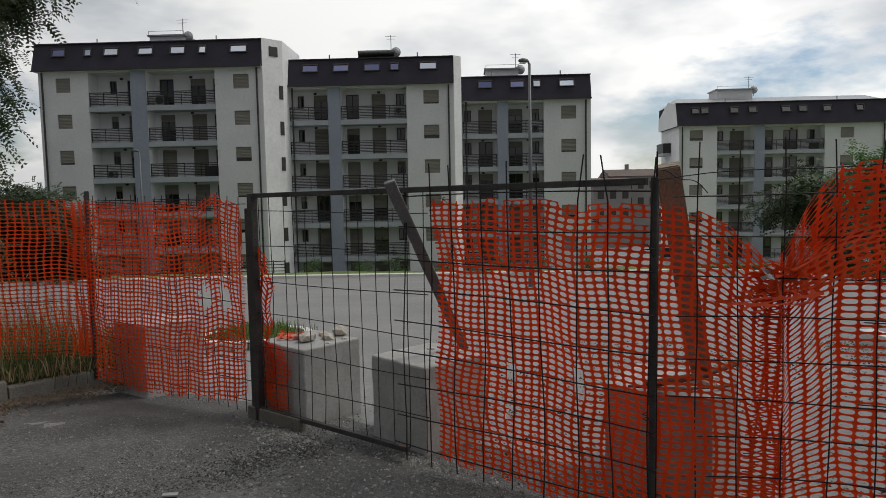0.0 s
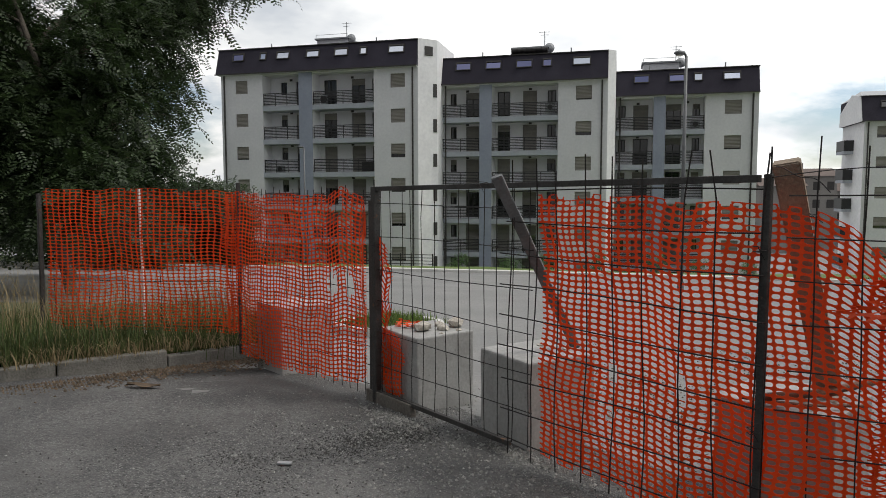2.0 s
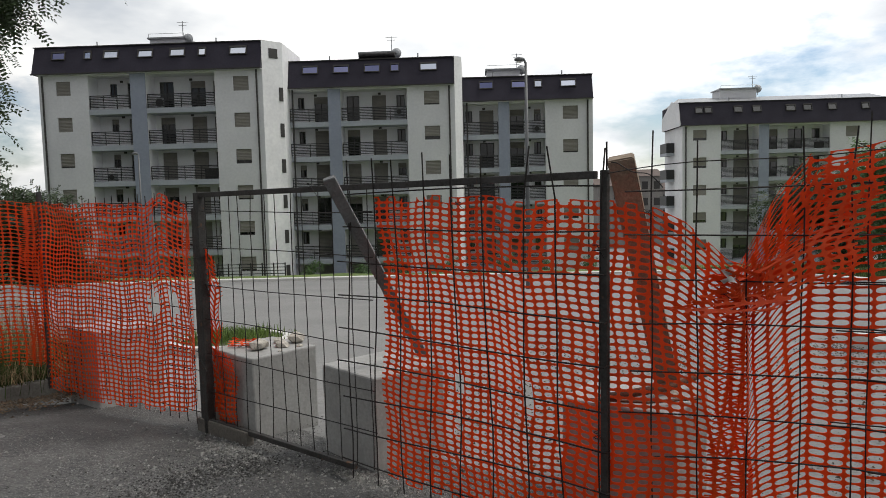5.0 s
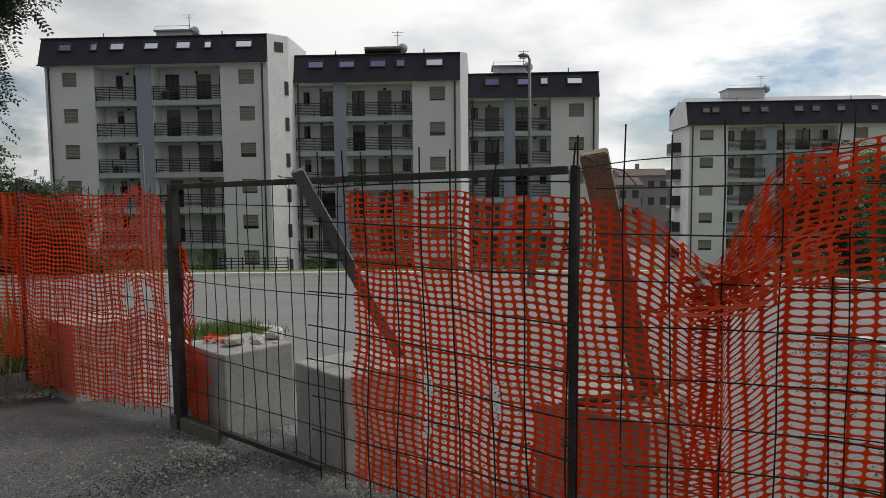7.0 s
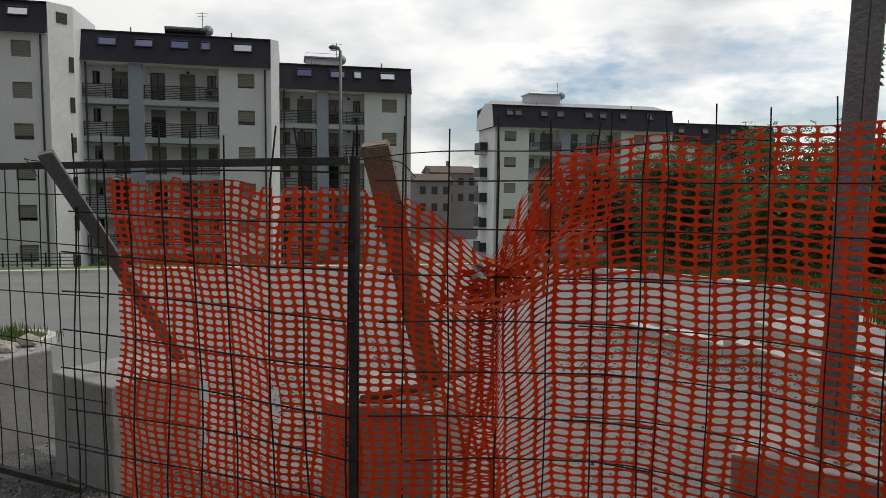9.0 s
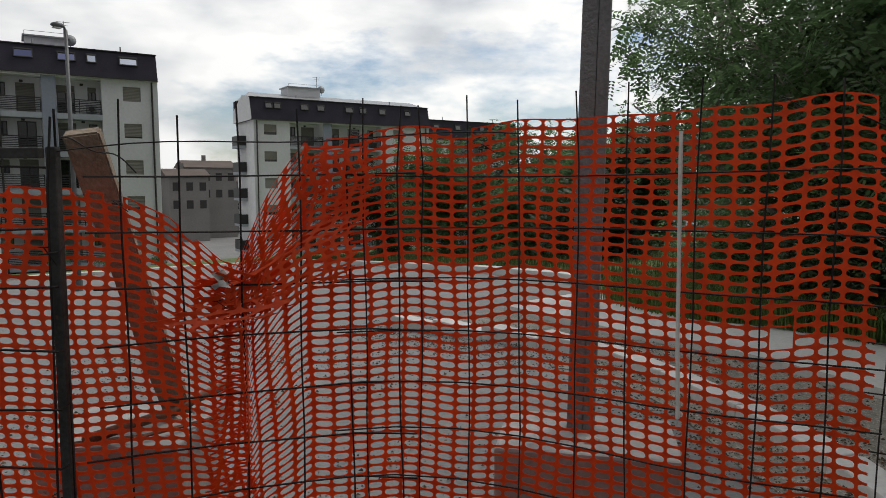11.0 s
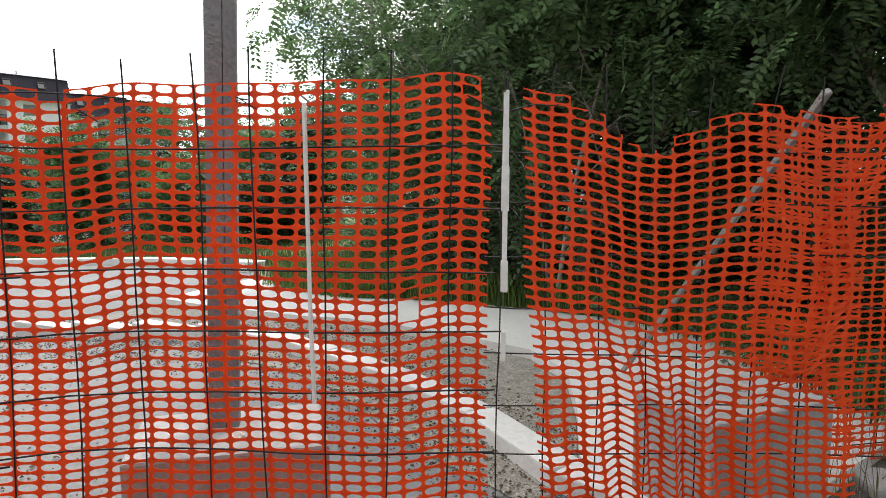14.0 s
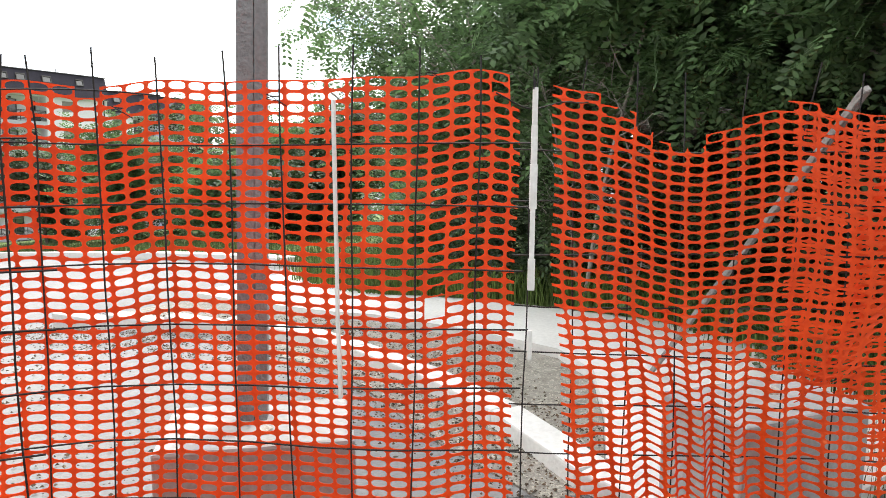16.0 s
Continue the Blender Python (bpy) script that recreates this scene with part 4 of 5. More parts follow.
def net_sheet(name_label, line, s0, s1, top, bottom, rows, off=0.03, seed=1, tears=(), ripple=0.03, skew=0.0, warp=0.009, pitch=0.074, gather=(), ragged=0.04, hole=(0.382, 0.34), ties=0.5):
    """A sheet of orange oval-hole netting hung along a line; top and bottom give its edges' heights along it."""
    nx = max(4, int(round((s1 - s0) / pitch)))
    hx, hz = hole
    ang = np.linspace(0, 2 * np.pi, 13)[:-1] + np.pi / 12
    ca, sa = np.cos(ang), np.sin(ang)
    sup = lambda c: np.sign(c) * np.abs(c) ** 0.76
    inn = np.stack([hx * sup(ca), hz * sup(sa)], 1)
    big = np.maximum(np.abs(ca), np.abs(sa))
    out = np.stack([0.5 * ca / big, 0.5 * sa / big], 1)
    ii, jj = np.meshgrid(np.arange(nx), np.arange(rows), indexing="ij")
    ii, jj = ii.ravel(), jj.ravel()
    rg = np.random.default_rng(seed)
    keep = np.ones(len(ii), bool)
    for ts, tv, rs, rv in tears:
        keep &= (((ii + 0.5) * pitch + s0 - ts) / rs) ** 2 + (((jj + 0.5) / rows - tv) / rv) ** 2 > 1
    keep &= ~((jj == rows - 1) & (rg.random(len(ii)) < ragged))
    keep &= ~((jj == 0) & (rg.random(len(ii)) < 0.3))
    frayed = np.zeros(len(ii), bool)
    for ts, tv, rs, rv in tears:
        q = (((ii + 0.5) * pitch + s0 - ts) / rs) ** 2 + (((jj + 0.5) / rows - tv) / rv) ** 2
        frayed |= q < 1.9
    ii, jj, frayed = ii[keep], jj[keep], frayed[keep]
    cell = np.stack([ii + 0.5, jj + 0.5], 1)[:, None, :]
    par = np.concatenate([cell + out[None], cell + inn[None]], 1).reshape(-1, 2)
    key = np.round(par * 4096).astype(np.int64)
    uniq, inv = np.unique(key, axis=0, return_inverse=True)
    inv = inv.reshape(-1)
    p = uniq / 4096.0
    k = np.arange(12)
    base = (np.arange(len(ii)) * 24)[:, None, None]
    quad = np.stack([k, (k + 1) % 12, 12 + (k + 1) % 12, 12 + k], 1)[None]
    # edges and tears are cut through the holes, which leaves stubs of the strands
    mid = ang + np.pi / 12
    cm, sm = np.cos(mid)[None], np.sin(mid)[None]
    use = np.ones((len(ii), 12), bool)
    use &= ~((ii == nx - 1)[:, None] & (cm > 0.3))
    use &= ~((ii == 0)[:, None] & (cm < -0.3))
    use &= ~(((jj == rows - 1) & (rg.random(len(ii)) < ragged * 3))[:, None] & (sm > 0.4))
    use &= ~(frayed & (rg.random(len(ii)) < 0.7))[:, None] | (np.cos(mid[None] - rg.uniform(0, 6.28, (len(ii), 1))) < 0.2)
    faces = inv[(base + quad)[use]]
    p_used = np.unique(faces)
    u, v = p[:, 0] * pitch + s0, p[:, 1] / rows
    f1, f2, f3 = rg.uniform(0, 6, 3)
    s = u + skew * (v - 0.5) + warp * np.sin(v * 9 + u * 2.1 + f1) + warp * 0.7 * np.sin(v * 21 + u * 5 + f2) * np.sin(u * 3 + f3)
    for gs, gv, width, pull in gather:
        wgt = np.exp(-((u - gs) / width) ** 2 - ((v - gv) / 0.35) ** 2)
        s = s + (gs - s) * pull * wgt
    zt, zb = top(u), bottom(u)
    vv = v + 0.004 * np.sin(u * 5 + v * 6 + f2) + 0.003 * np.sin(u * 13 + f3)
    z = zb + (zt - zb) * vv
    x, y, nxx, nyy = line.at(s)
    d = off + ripple * (0.55 * np.sin(u * 4.2 + f1 + v * 1.5) + 0.45 * np.sin(u * 9.5 + f2 - v * 2.2) + 0.35 * np.sin(v * 7 + u * 3 + f3))
    for gs, gv, width, pull in gather:
        wgt = np.exp(-((u - gs) / (width * 1.6)) ** 2 - ((v - gv) / 0.4) ** 2)
        d = d + 0.05 * wgt * np.sin(u * 38 + v * 5)
    verts = np.stack([x + nxx * d, y + nyy * d, z], 1)[p_used]
    faces = np.searchsorted(p_used, faces)
    me = fast_mesh("orange_net", verts, faces, NET)
    ob = new("orange_net", me)
    mod = ob.modifiers.new("thickness", "SOLIDIFY")
    mod.thickness = 0.0016
    # twists of wire that hold it to the mesh
    for q in np.arange(s0 + 0.12, s1 - 0.05, ties) if ties else ():
        tx, ty, _, _ = (float(w) for w in line.at(q))
        tz = float(top(np.array([q]))[0]) - 0.05 - 0.05 * math.sin(q * 9 + seed)
        twist = Shape().tube([(tx + 0.016 * math.cos(w), ty + 0.02 * math.sin(w), tz + 0.002 * w) for w in np.linspace(0, 9, 16)] + [(tx + 0.03, ty - 0.035, tz - 0.02)], 0.0016, 4)
        part("wire_tie", twist, WIRE, ob, "twisted dark wire tie")
    return tagged(ob, name_label, "safety net", "orange safety nets on the fence")


def heights(*pairs):
    xs_, zs_ = [q[0] for q in pairs], [q[1] for q in pairs]
    return lambda u: np.interp(u, xs_, zs_) + 0.005 * np.sin(u * 17) + 0.005 * np.sin(u * 7.3 + 1)


# ---- gate
gl = Line([GATE_L, GATE_R])
GW = gl.length
gate = holder("mesh_gate", "makeshift steel gate of welded mesh tied with wire", "gate", at=(*GATE_L, 0))
go = Vector((*GATE_L, 0))


def gp(s, z, off=0.0):
    x, y, nx, ny = (float(v) for v in gl.at(s))
    return Vector((x + nx * off, y + ny * off, z)) - go


gm = Matrix.Rotation(math.atan2(GATE_R[1] - GATE_L[1], GATE_R[0] - GATE_L[0]), 4, "Z")
part("left_post", Shape().box(0.095, 0.15, -0.03, 0.03, 0.0, 1.795, 0.006, gm), STEEL, gate, "square steel gate post")
part("hinge_post", Shape().box(0.045, 0.09, -0.02, 0.03, 0.05, 1.68, 0.006, gm), STEEL, gate)
part("right_post", Shape().box(GW - 0.058, GW - 0.024, -0.018, 0.016, 0.0, 1.835, 0.006, gm @ Matrix.Rotation(radians(0.3), 4, "Y")), STEEL, gate, "dark rusty steel post")
part("top_rail", Shape().box(0.15, GW - 0.06, -0.018, 0.018, 1.758, 1.793, 0.004, gm @ Matrix.Rotation(radians(-0.4), 4, "Y")), STEEL, gate)
part("bottom_rail", Shape().box(0.15, GW * 0.5, -0.018, 0.018, 0.085, 0.12, 0.004, gm), STEEL, gate)
part("foot_plate", Shape().box(0.0, 0.62, -0.03, 0.03, 0.0, 0.11, 0.01, gm), WOOD, gate, "dark timber sill under the gate")
for s, z in ((0.12, 0.55), (0.12, 1.3), (GW - 0.04, 0.6), (GW - 0.04, 1.45), (GW * 0.42, 1.78)):
    q = Shape()
    q.tube([gp(s + 0.045 * math.cos(w) * (1 if i % 2 else 0.8), z + 0.012 * i / 6, 0.045 * math.sin(w) - 0.01) for i, w in enumerate(np.linspace(0, 11, 22))] + [gp(s + 0.09, z - 0.05, -0.06)], 0.0022, 4)
    part("wire_tie", q, WIRE, gate)
wire_panel(gl, 0.15, GW * 0.56, 0.12, 1.76, 0.135, 0.262, "fine steel wire mesh filling the gate", off=-0.005, radius=0.0032, tip=0.01, wob=0.006, seed=4, first=0.06, zfirst=0.22)
wire_panel(gl, GW * 0.50, GW + 0.45, 0.05, 1.84, 0.2, 0.2, "rusty welded mesh sheet wired over the gate", off=-0.03, radius=0.0042, tip=0.1, wob=0.016, seed=5, first=0.02, stub=0.1)

# ---- left side
ll = Line([CORNER, GATE_L])
LW = ll.length
wire_panel(ll, -0.05, LW, 0.02, 1.72, 0.125, 0.16, "welded mesh panel beside the gate", off=0.04, tip=0.08, wob=0.012, seed=8)
l1 = Line([LEFT_END, CORNER])
wire_panel(l1, 0.0, l1.length, 0.2, 1.6, 0.4, 0.5, "sparse wire mesh carrying netting over the verge", off=0.03, tip=0.06, wob=0.01, seed=9)
net_sheet("orange plastic safety net hung over tall grass", l1, 0.02, l1.length + 0.12, heights((0, 1.79), (1.2, 1.8), (2.3, 1.77)), heights((0, 0.28), (2.3, 0.24)), 41, off=-0.02, seed=2, ripple=0.022, pitch=0.066, hole=(0.43, 0.40))
net_sheet("crumpled doubled orange net at the fence corner", l1, l1.length - 0.16, l1.length + 0.1, heights((1.6, 1.76), (2.4, 1.74)), heights((1.6, 0.3), (2.4, 0.25)), 41, off=-0.06, seed=21, ripple=0.03, warp=0.02, pitch=0.066, hole=(0.43, 0.40))
net_sheet("torn orange safety net on the panel by the gate", ll, 0.0, LW + 0.2, heights((0, 1.75), (1.0, 1.74), (1.7, 1.72), (1.95, 1.8), (2.25, 1.72), (2.3, 1.5), (2.5, 1.42)),
          heights((0, 0.0), (0.7, 0.01), (1.3, 0.05), (2.0, 0.10), (2.4, 0.2), (2.6, 0.5)), 46, off=-0.03, seed=3, ripple=0.025, pitch=0.06, tears=[(1.78, 0.52, 0.06, 0.06), (2.03, 0.5, 0.05, 0.075), (1.9, 0.9, 0.07, 0.04)], warp=0.018, hole=(0.40, 0.36))

# ---- net over the gate and on to the notch
gr = Line([GATE_L, GATE_R, (1.5, 2.6), (1.62, 2.57)])
S0 = GW * 0.56
net_sheet("orange safety net tied behind the gate mesh", gr, S0, GW + 0.62,
          heights((S0, 1.72), (S0 + 0.5, 1.73), (S0 + 1.0, 1.70), (GW, 1.68), (GW + 0.2, 1.64), (GW + 0.32, 1.58), (GW + 0.5, 1.42), (GW + 0.62, 1.40)),
          heights((S0, 0.10), (S0 + 0.8, 0.03), (GW, 0.03), (GW + 0.6, 0.03)), 49, off=0.035, seed=6, ripple=0.036, warp=0.018, pitch=0.057, ragged=0.12, skew=-0.05,
          tears=[(S0 + 0.55, 0.40, 0.035, 0.03), (S0 + 0.52, 0.26, 0.02, 0.035), (S0 + 1.0, 0.42, 0.03, 0.04), (GW - 0.1, 0.95, 0.05, 0.015), (S0 + 0.3, 0.985, 0.06, 0.015)])

net_sheet("ragged strip of orange netting beside the gate post", gl, 0.02, 0.30, heights((0, 1.48), (0.12, 1.52), (0.2, 1.38), (0.3, 1.3)), heights((0, 0.12), (0.2, 0.16), (0.3, 0.5)), 30, off=0.02, pitch=0.057, seed=43, ripple=0.03, warp=0.03, ragged=0.5, tears=[(0.3, 0.6, 0.05, 0.1), (0.28, 0.2, 0.06, 0.12)])

net_sheet("doubled orange netting bunched before a concrete block", gl, 0.14, 0.47, lambda u: 0.66 - 0.1 * (u - 0.14), heights((0.1, 0.06), (0.5, 0.12)), 16, off=0.05, pitch=0.045, seed=44, ripple=0.03, warp=0.02, ragged=0.3, hole=(0.37, 0.33), ties=0)

# ---- right side
lr = Line(RIGHT)
RW = lr.length
wire_panel(lr, 0.12, RW * 0.42, 0.03, 1.86, 0.2, 0.2, "rusty welded mesh sheet beside the gate post", off=0.0, tip=0.12, wob=0.014, seed=12, first=0.05, stub=0.12)
wire_panel(lr, RW * 0.33, RW, 0.03, 1.92, 0.2, 0.2, "welded mesh fence panel with bare wire ends on top", off=0.015, radius=0.0030, tip=0.1, wob=0.01, seed=13, first=0.10, stub=0.05)
NS = 0.47
net_sheet("tall orange safety net drawn into a crumpled knot", lr, NS - 0.1, RW + 0.03,
          heights((NS - 0.1, 1.34), (NS, 1.36), (NS + 0.1, 1.45), (NS + 0.36, 1.86), (NS + 0.6, 1.90), (RW - 0.9, 1.93), (RW - 0.25, 1.95), (RW, 1.94)),
          heights((NS - 0.1, 0.02), (RW, 0.03)), 55, off=0.04, pitch=0.066, hole=(0.422, 0.372), seed=14, ripple=0.024, warp=0.009, gather=[(NS + 0.1, 0.74, 0.2, 0.75)], tears=[(RW - 0.3, 0.62, 0.03, 0.02), (RW + 0.03, 1.0, 0.11, 0.05), (RW + 0.02, 0.85, 0.04, 0.03), (RW + 0.02, 0.5, 0.03, 0.05)])
net_sheet("bunched fold of orange netting at the knot", lr, NS - 0.12, NS + 0.34, heights((NS - 0.12, 1.42), (NS, 1.36), (NS + 0.34, 1.62)), heights((NS - 0.12, 1.2), (NS + 0.34, 1.16)), 9, off=-0.03, seed=41, ripple=0.06, warp=0.05, skew=0.25)
lr2 = Line(RIGHT2)
wire_panel(lr2, 0.05, 1.45, 0.03, 1.92, 0.2, 0.2, "welded mesh fence panel behind slack orange netting", off=0.0, radius=0.0030, tip=0.12, wob=0.012, seed=15, first=0.02, stub=0.3)
net_sheet("slack orange safety net sagging between its ties", lr2, 0.18, 1.48,
          heights((0.12, 1.98), (0.35, 1.96), (0.6, 1.88), (0.75, 1.86), (0.9, 1.88), (1.0, 1.90), (1.2, 1.88), (1.6, 1.86), (2.3, 1.84)),
          heights((0.1, 0.02), (2.3, 0.03)), 51, off=-0.03, pitch=0.065, hole=(0.422, 0.372), seed=16, ripple=0.028, warp=0.012, skew=-0.1, gather=[(0.75, 0.2, 0.3, 0.35)], tears=[(0.68, 1.0, 0.24, 0.055), (0.5, 1.0, 0.1, 0.03), (0.95, 1.0, 0.1, 0.02)])
net_sheet("gathered edge of orange netting wrapped round a timber bar", lr2, 1.28, 1.42, heights((1.2, 1.90), (1.5, 1.92)), heights((1.2, 0.7), (1.5, 0.9)), 30, off=-0.03, seed=19, ripple=0.045, warp=0.03, skew=0.3, pitch=0.05, hole=(0.40, 0.36), ties=0)
lr3 = Line(RIGHT3)
wire_panel(lr3, 0.0, lr3.length, 0.03, 1.9, 0.2, 0.2, "welded mesh panel at the end of the fence", off=0.03, tip=0.06, wob=0.012, seed=23)
net_sheet("taut orange safety net at the end of the fence", lr3, 0.0, lr3.length, heights((0, 1.93), (0.6, 1.92), (1.4, 1.93)), heights((0, 0.06), (1.4, 0.05)), 46, off=-0.02, seed=24, ripple=0.02, warp=0.008, pitch=0.074, hole=(0.422, 0.372))

rag = Shape()
rag.add([(1.48 + 0.05 * (i % 5) / 4 + 0.012 * math.sin(i * 2.1), 2.56 + 0.02 * math.sin(i * 1.7) - 0.01, 1.33 + 0.06 * (i // 5) / 4 - 0.05 * ((i % 5) / 4 - 0.5) ** 2) for i in range(25)],
        [(5 * j + i, 5 * j + i + 1, 5 * j + i + 6, 5 * j + i + 5) for j in range(4) for i in range(4)])
tagged(part("plastic_rag", rag, WHITEP, smooth=True), "white plastic rag caught in the netting", "rag")

net_sheet("doubled fold of orange netting above the knot", lr, NS + 0.02, NS + 0.56, heights((NS, 1.36), (NS + 0.34, 1.80), (NS + 0.56, 1.84)), heights((NS, 1.2), (NS + 0.3, 1.24), (NS + 0.56, 1.36)), 18, off=-0.01, seed=45, ripple=0.04, warp=0.02, skew=0.10, pitch=0.05, ties=0)

# ---- stakes, strips and pipes
def plank(name, a, b, w, t, mat, label, category, twist=0.0, extra=None):
    a, b = Vector(a), Vector(b)
    d = b - a
    m = Matrix.Translation(a) @ d.to_track_quat("Z", "Y").to_matrix().to_4x4() @ Matrix.Rotation(twist, 4, "Z")
    bm = bmesh.new()
    bmesh.ops.create_cube(bm, size=1)
    for v in bm.verts:
        v.co = Vector((v.co.x * w, v.co.y * t, (v.co.z + 0.5) * d.length))
    bmesh.ops.bevel(bm, geom=list(bm.edges), offset=min(w, t) * 0.12, segments=2, affect="EDGES")
    bmesh.ops.subdivide_edges(bm, edges=[e for e in bm.edges if e.calc_length() > d.length * 0.5], cuts=12, use_grid_fill=True)
    for v in bm.verts:
        v.co.x += 0.006 * noise.noise((v.co.z * 3, a.x, v.co.y * 9))
        v.co.y += 0.004 * noise.noise((v.co.z * 4, a.y, v.co.x * 9))
    bmesh.ops.transform(bm, matrix=m, verts=bm.verts)
    me = bpy.data.meshes.new(name)
    bm.to_mesh(me)
    bm.free()
    me.materials.append(mat)
    return tagged(new(name, me), label, category)


plank("timber_stake", (0.05, 4.37, 0.6), (-0.38, 3.43, 1.84), 0.07, 0.035, WOODG, "grey timber stake leaning against the gate mesh", "stake", 0.5)
plank("timber_post", (1.50, 3.42, 0.6), (1.10, 2.80, 1.88), 0.12, 0.055, WOODW, "weathered timber board leaning on the gate post", "post", 0.3)
tall = holder("timber_post", "tall doubled timber post standing on a concrete block", "post", at=(2.98, 2.25, 0.6))
for k, (dx, w) in enumerate(((-0.028, 0.068), (0.032, 0.05))):
    q = Shape()
    ang = math.atan2(-0.74, 0.67)
    m = Matrix.Rotation(ang, 4, "Z") @ Matrix.Rotation(radians(1.2), 4, "Y")
    q.box(dx - w / 2, dx + w / 2, -0.03, 0.03 + 0.01 * k, 0.0, 3.3 - 0.1 * k, 0.006, m)
    part("plank", q, WOODG, tall)
pipe = Shape().tube([(1.08, 3.12, 0.66), (1.42, 3.30, 0.655), (1.74, 3.47, 0.70)], 0.022, 10)
tagged(part("steel_pipe", pipe, RUST, smooth=True), "rusty steel pipe lying across a concrete block", "pipe")
tagged(part("rebar", Shape().tube([(1.0, 3.2, 0.63), (1.3, 3.1, 0.64), (1.62, 3.2, 0.63)], 0.009, 6), RUST), "rusty steel bar lying on a concrete block", "rebar")

plank("plastic_strip", (2.685, 1.50, 0.93), (2.70, 1.53, 1.86), 0.017, 0.01, WHITEP, "long white plastic strip hanging on the fence", "plastic strip", 0.9)
post = holder("plastic_strip", "notched white plastic strip tied to a fence wire", "plastic strip", at=(3.07, 1.03, 1.0))
q = Shape()
ang = math.atan2(-0.86, 0.5)
m = Matrix.Rotation(ang, 4, "Z")
for z0, z1, w in ((0.27, 0.36, 0.023), (0.37, 0.52, 0.016), (0.53, 0.66, 0.024), (0.67, 0.78, 0.020), (0.79, 0.895, 0.017)):
    q.box(-w / 2, w / 2, -0.008, 0.008, z0, z1 + 0.012, 0.003, m)
part("strip", q, WHITEP, post)
part("lower_piece", Shape().box(-0.008, 0.008, -0.005, 0.005, 0.04, 0.14, 0.003, m), WHITEP, post)
part("hook", Shape().tube([(-0.012, 0, 0.9), (-0.014, 0, 0.94), (-0.012, 0, 0.96)], 0.002, 4).tube([(0.012, 0, 0.9), (0.016, 0, 0.95), (0.012, 0, 0.97)], 0.002, 4), WIRE, post)

plank("timber_bar", (6.3, 1.55, 0.1), (4.30, 0.20, 1.98), 0.038, 0.03, BARPALE, "silvered timber bar propped against the fence", "bar", 0.4)
plank("fence_post", (-6.02, 5.62, 0.0), (-5.98, 5.60, 1.75), 0.045, 0.045, STEEL, "dark rusty fence post in the verge", "post")
plank("pale_stake", (-4.72, 5.70, 0.1), (-4.74, 5.70, 1.80), 0.022, 0.022, WHITEP, "thin pale stake behind orange netting", "stake")
plank("corner_post", (-3.62, 5.84, 0.0), (-3.60, 5.82, 1.86), 0.04, 0.04, STEEL, "dark steel post at the fence corner", "post")
# loose binding wires between the panels
for i, (a, b, dz) in enumerate((((1.0, 2.66, 1.80), (2.45, 2.03, 1.87), 0.015), ((1.03, 2.66, 1.84), (1.25, 2.64, 1.74), 0.02), ((3.02, 1.14, 1.88), (3.6, 1.06, 1.92), -0.03), ((-1.67, 4.6, 1.2), (-1.5, 4.48, 1.05), 0.06))):
    a, b = Vector(a), Vector(b)
    q = Shape().tube([a.lerp(b, t) + Vector((0, 0, dz * math.sin(math.pi * t) + 0.012 * math.sin(9 * t + i))) for t in np.linspace(0, 1, 14)], 0.0026, 5)
    tagged(part("binding_wire", q, WIRE), "loose dark binding wire stretched between fence panels", "wire")


# ---------------------------------------------------------------- trees
def leaf_cloud(centres, ways, rng, length, leaflets, wide, droop=0.35):
    """Pinnate leaves as arrays: each a row of small leaflets either side of a stalk."""
    n = len(centres)
    d = ways + rng.normal(0, 0.45, (n, 3))
    d[:, 2] -= droop
    d /= np.linalg.norm(d, axis=1)[:, None]
    up = np.tile([0.0, 0.0, 1.0], (n, 1)) + rng.normal(0, 0.35, (n, 3))
    side = np.cross(d, up)
    side /= np.linalg.norm(side, axis=1)[:, None] + 1e-9
    nor = np.cross(side, d)
    ln = length * rng.uniform(0.65, 1.2, n)
    vs = []
    for k in range(leaflets):
        t = (k // 2 + 1) / (leaflets // 2 + 0.5)
        sg = 1 if k % 2 else -1
        root = centres + d * (ln * t)[:, None] - np.array([0, 0, 1.0]) * (0.25 * ln * t * t)[:, None]
        q = side * sg * 0.9 + d * 0.45 + nor * rng.uniform(-0.35, 0.15, n)[:, None]
        q /= np.linalg.norm(q, axis=1)[:, None]
        w = np.cross(q, nor)
        w /= np.linalg.norm(w, axis=1)[:, None] + 1e-9
        ll_ = (ln * 0.26)[:, None]
        ww = (ln * 0.26 * wide)[:, None]
        vs.append(np.stack([root, root + q * ll_ * 0.5 + w * ww, root + q * ll_, root + q * ll_ * 0.5 - w * ww], 1))
    v = np.concatenate(vs, 0).reshape(-1, 3)
    f = np.arange(len(v)).reshape(-1, 4)
    return v, f


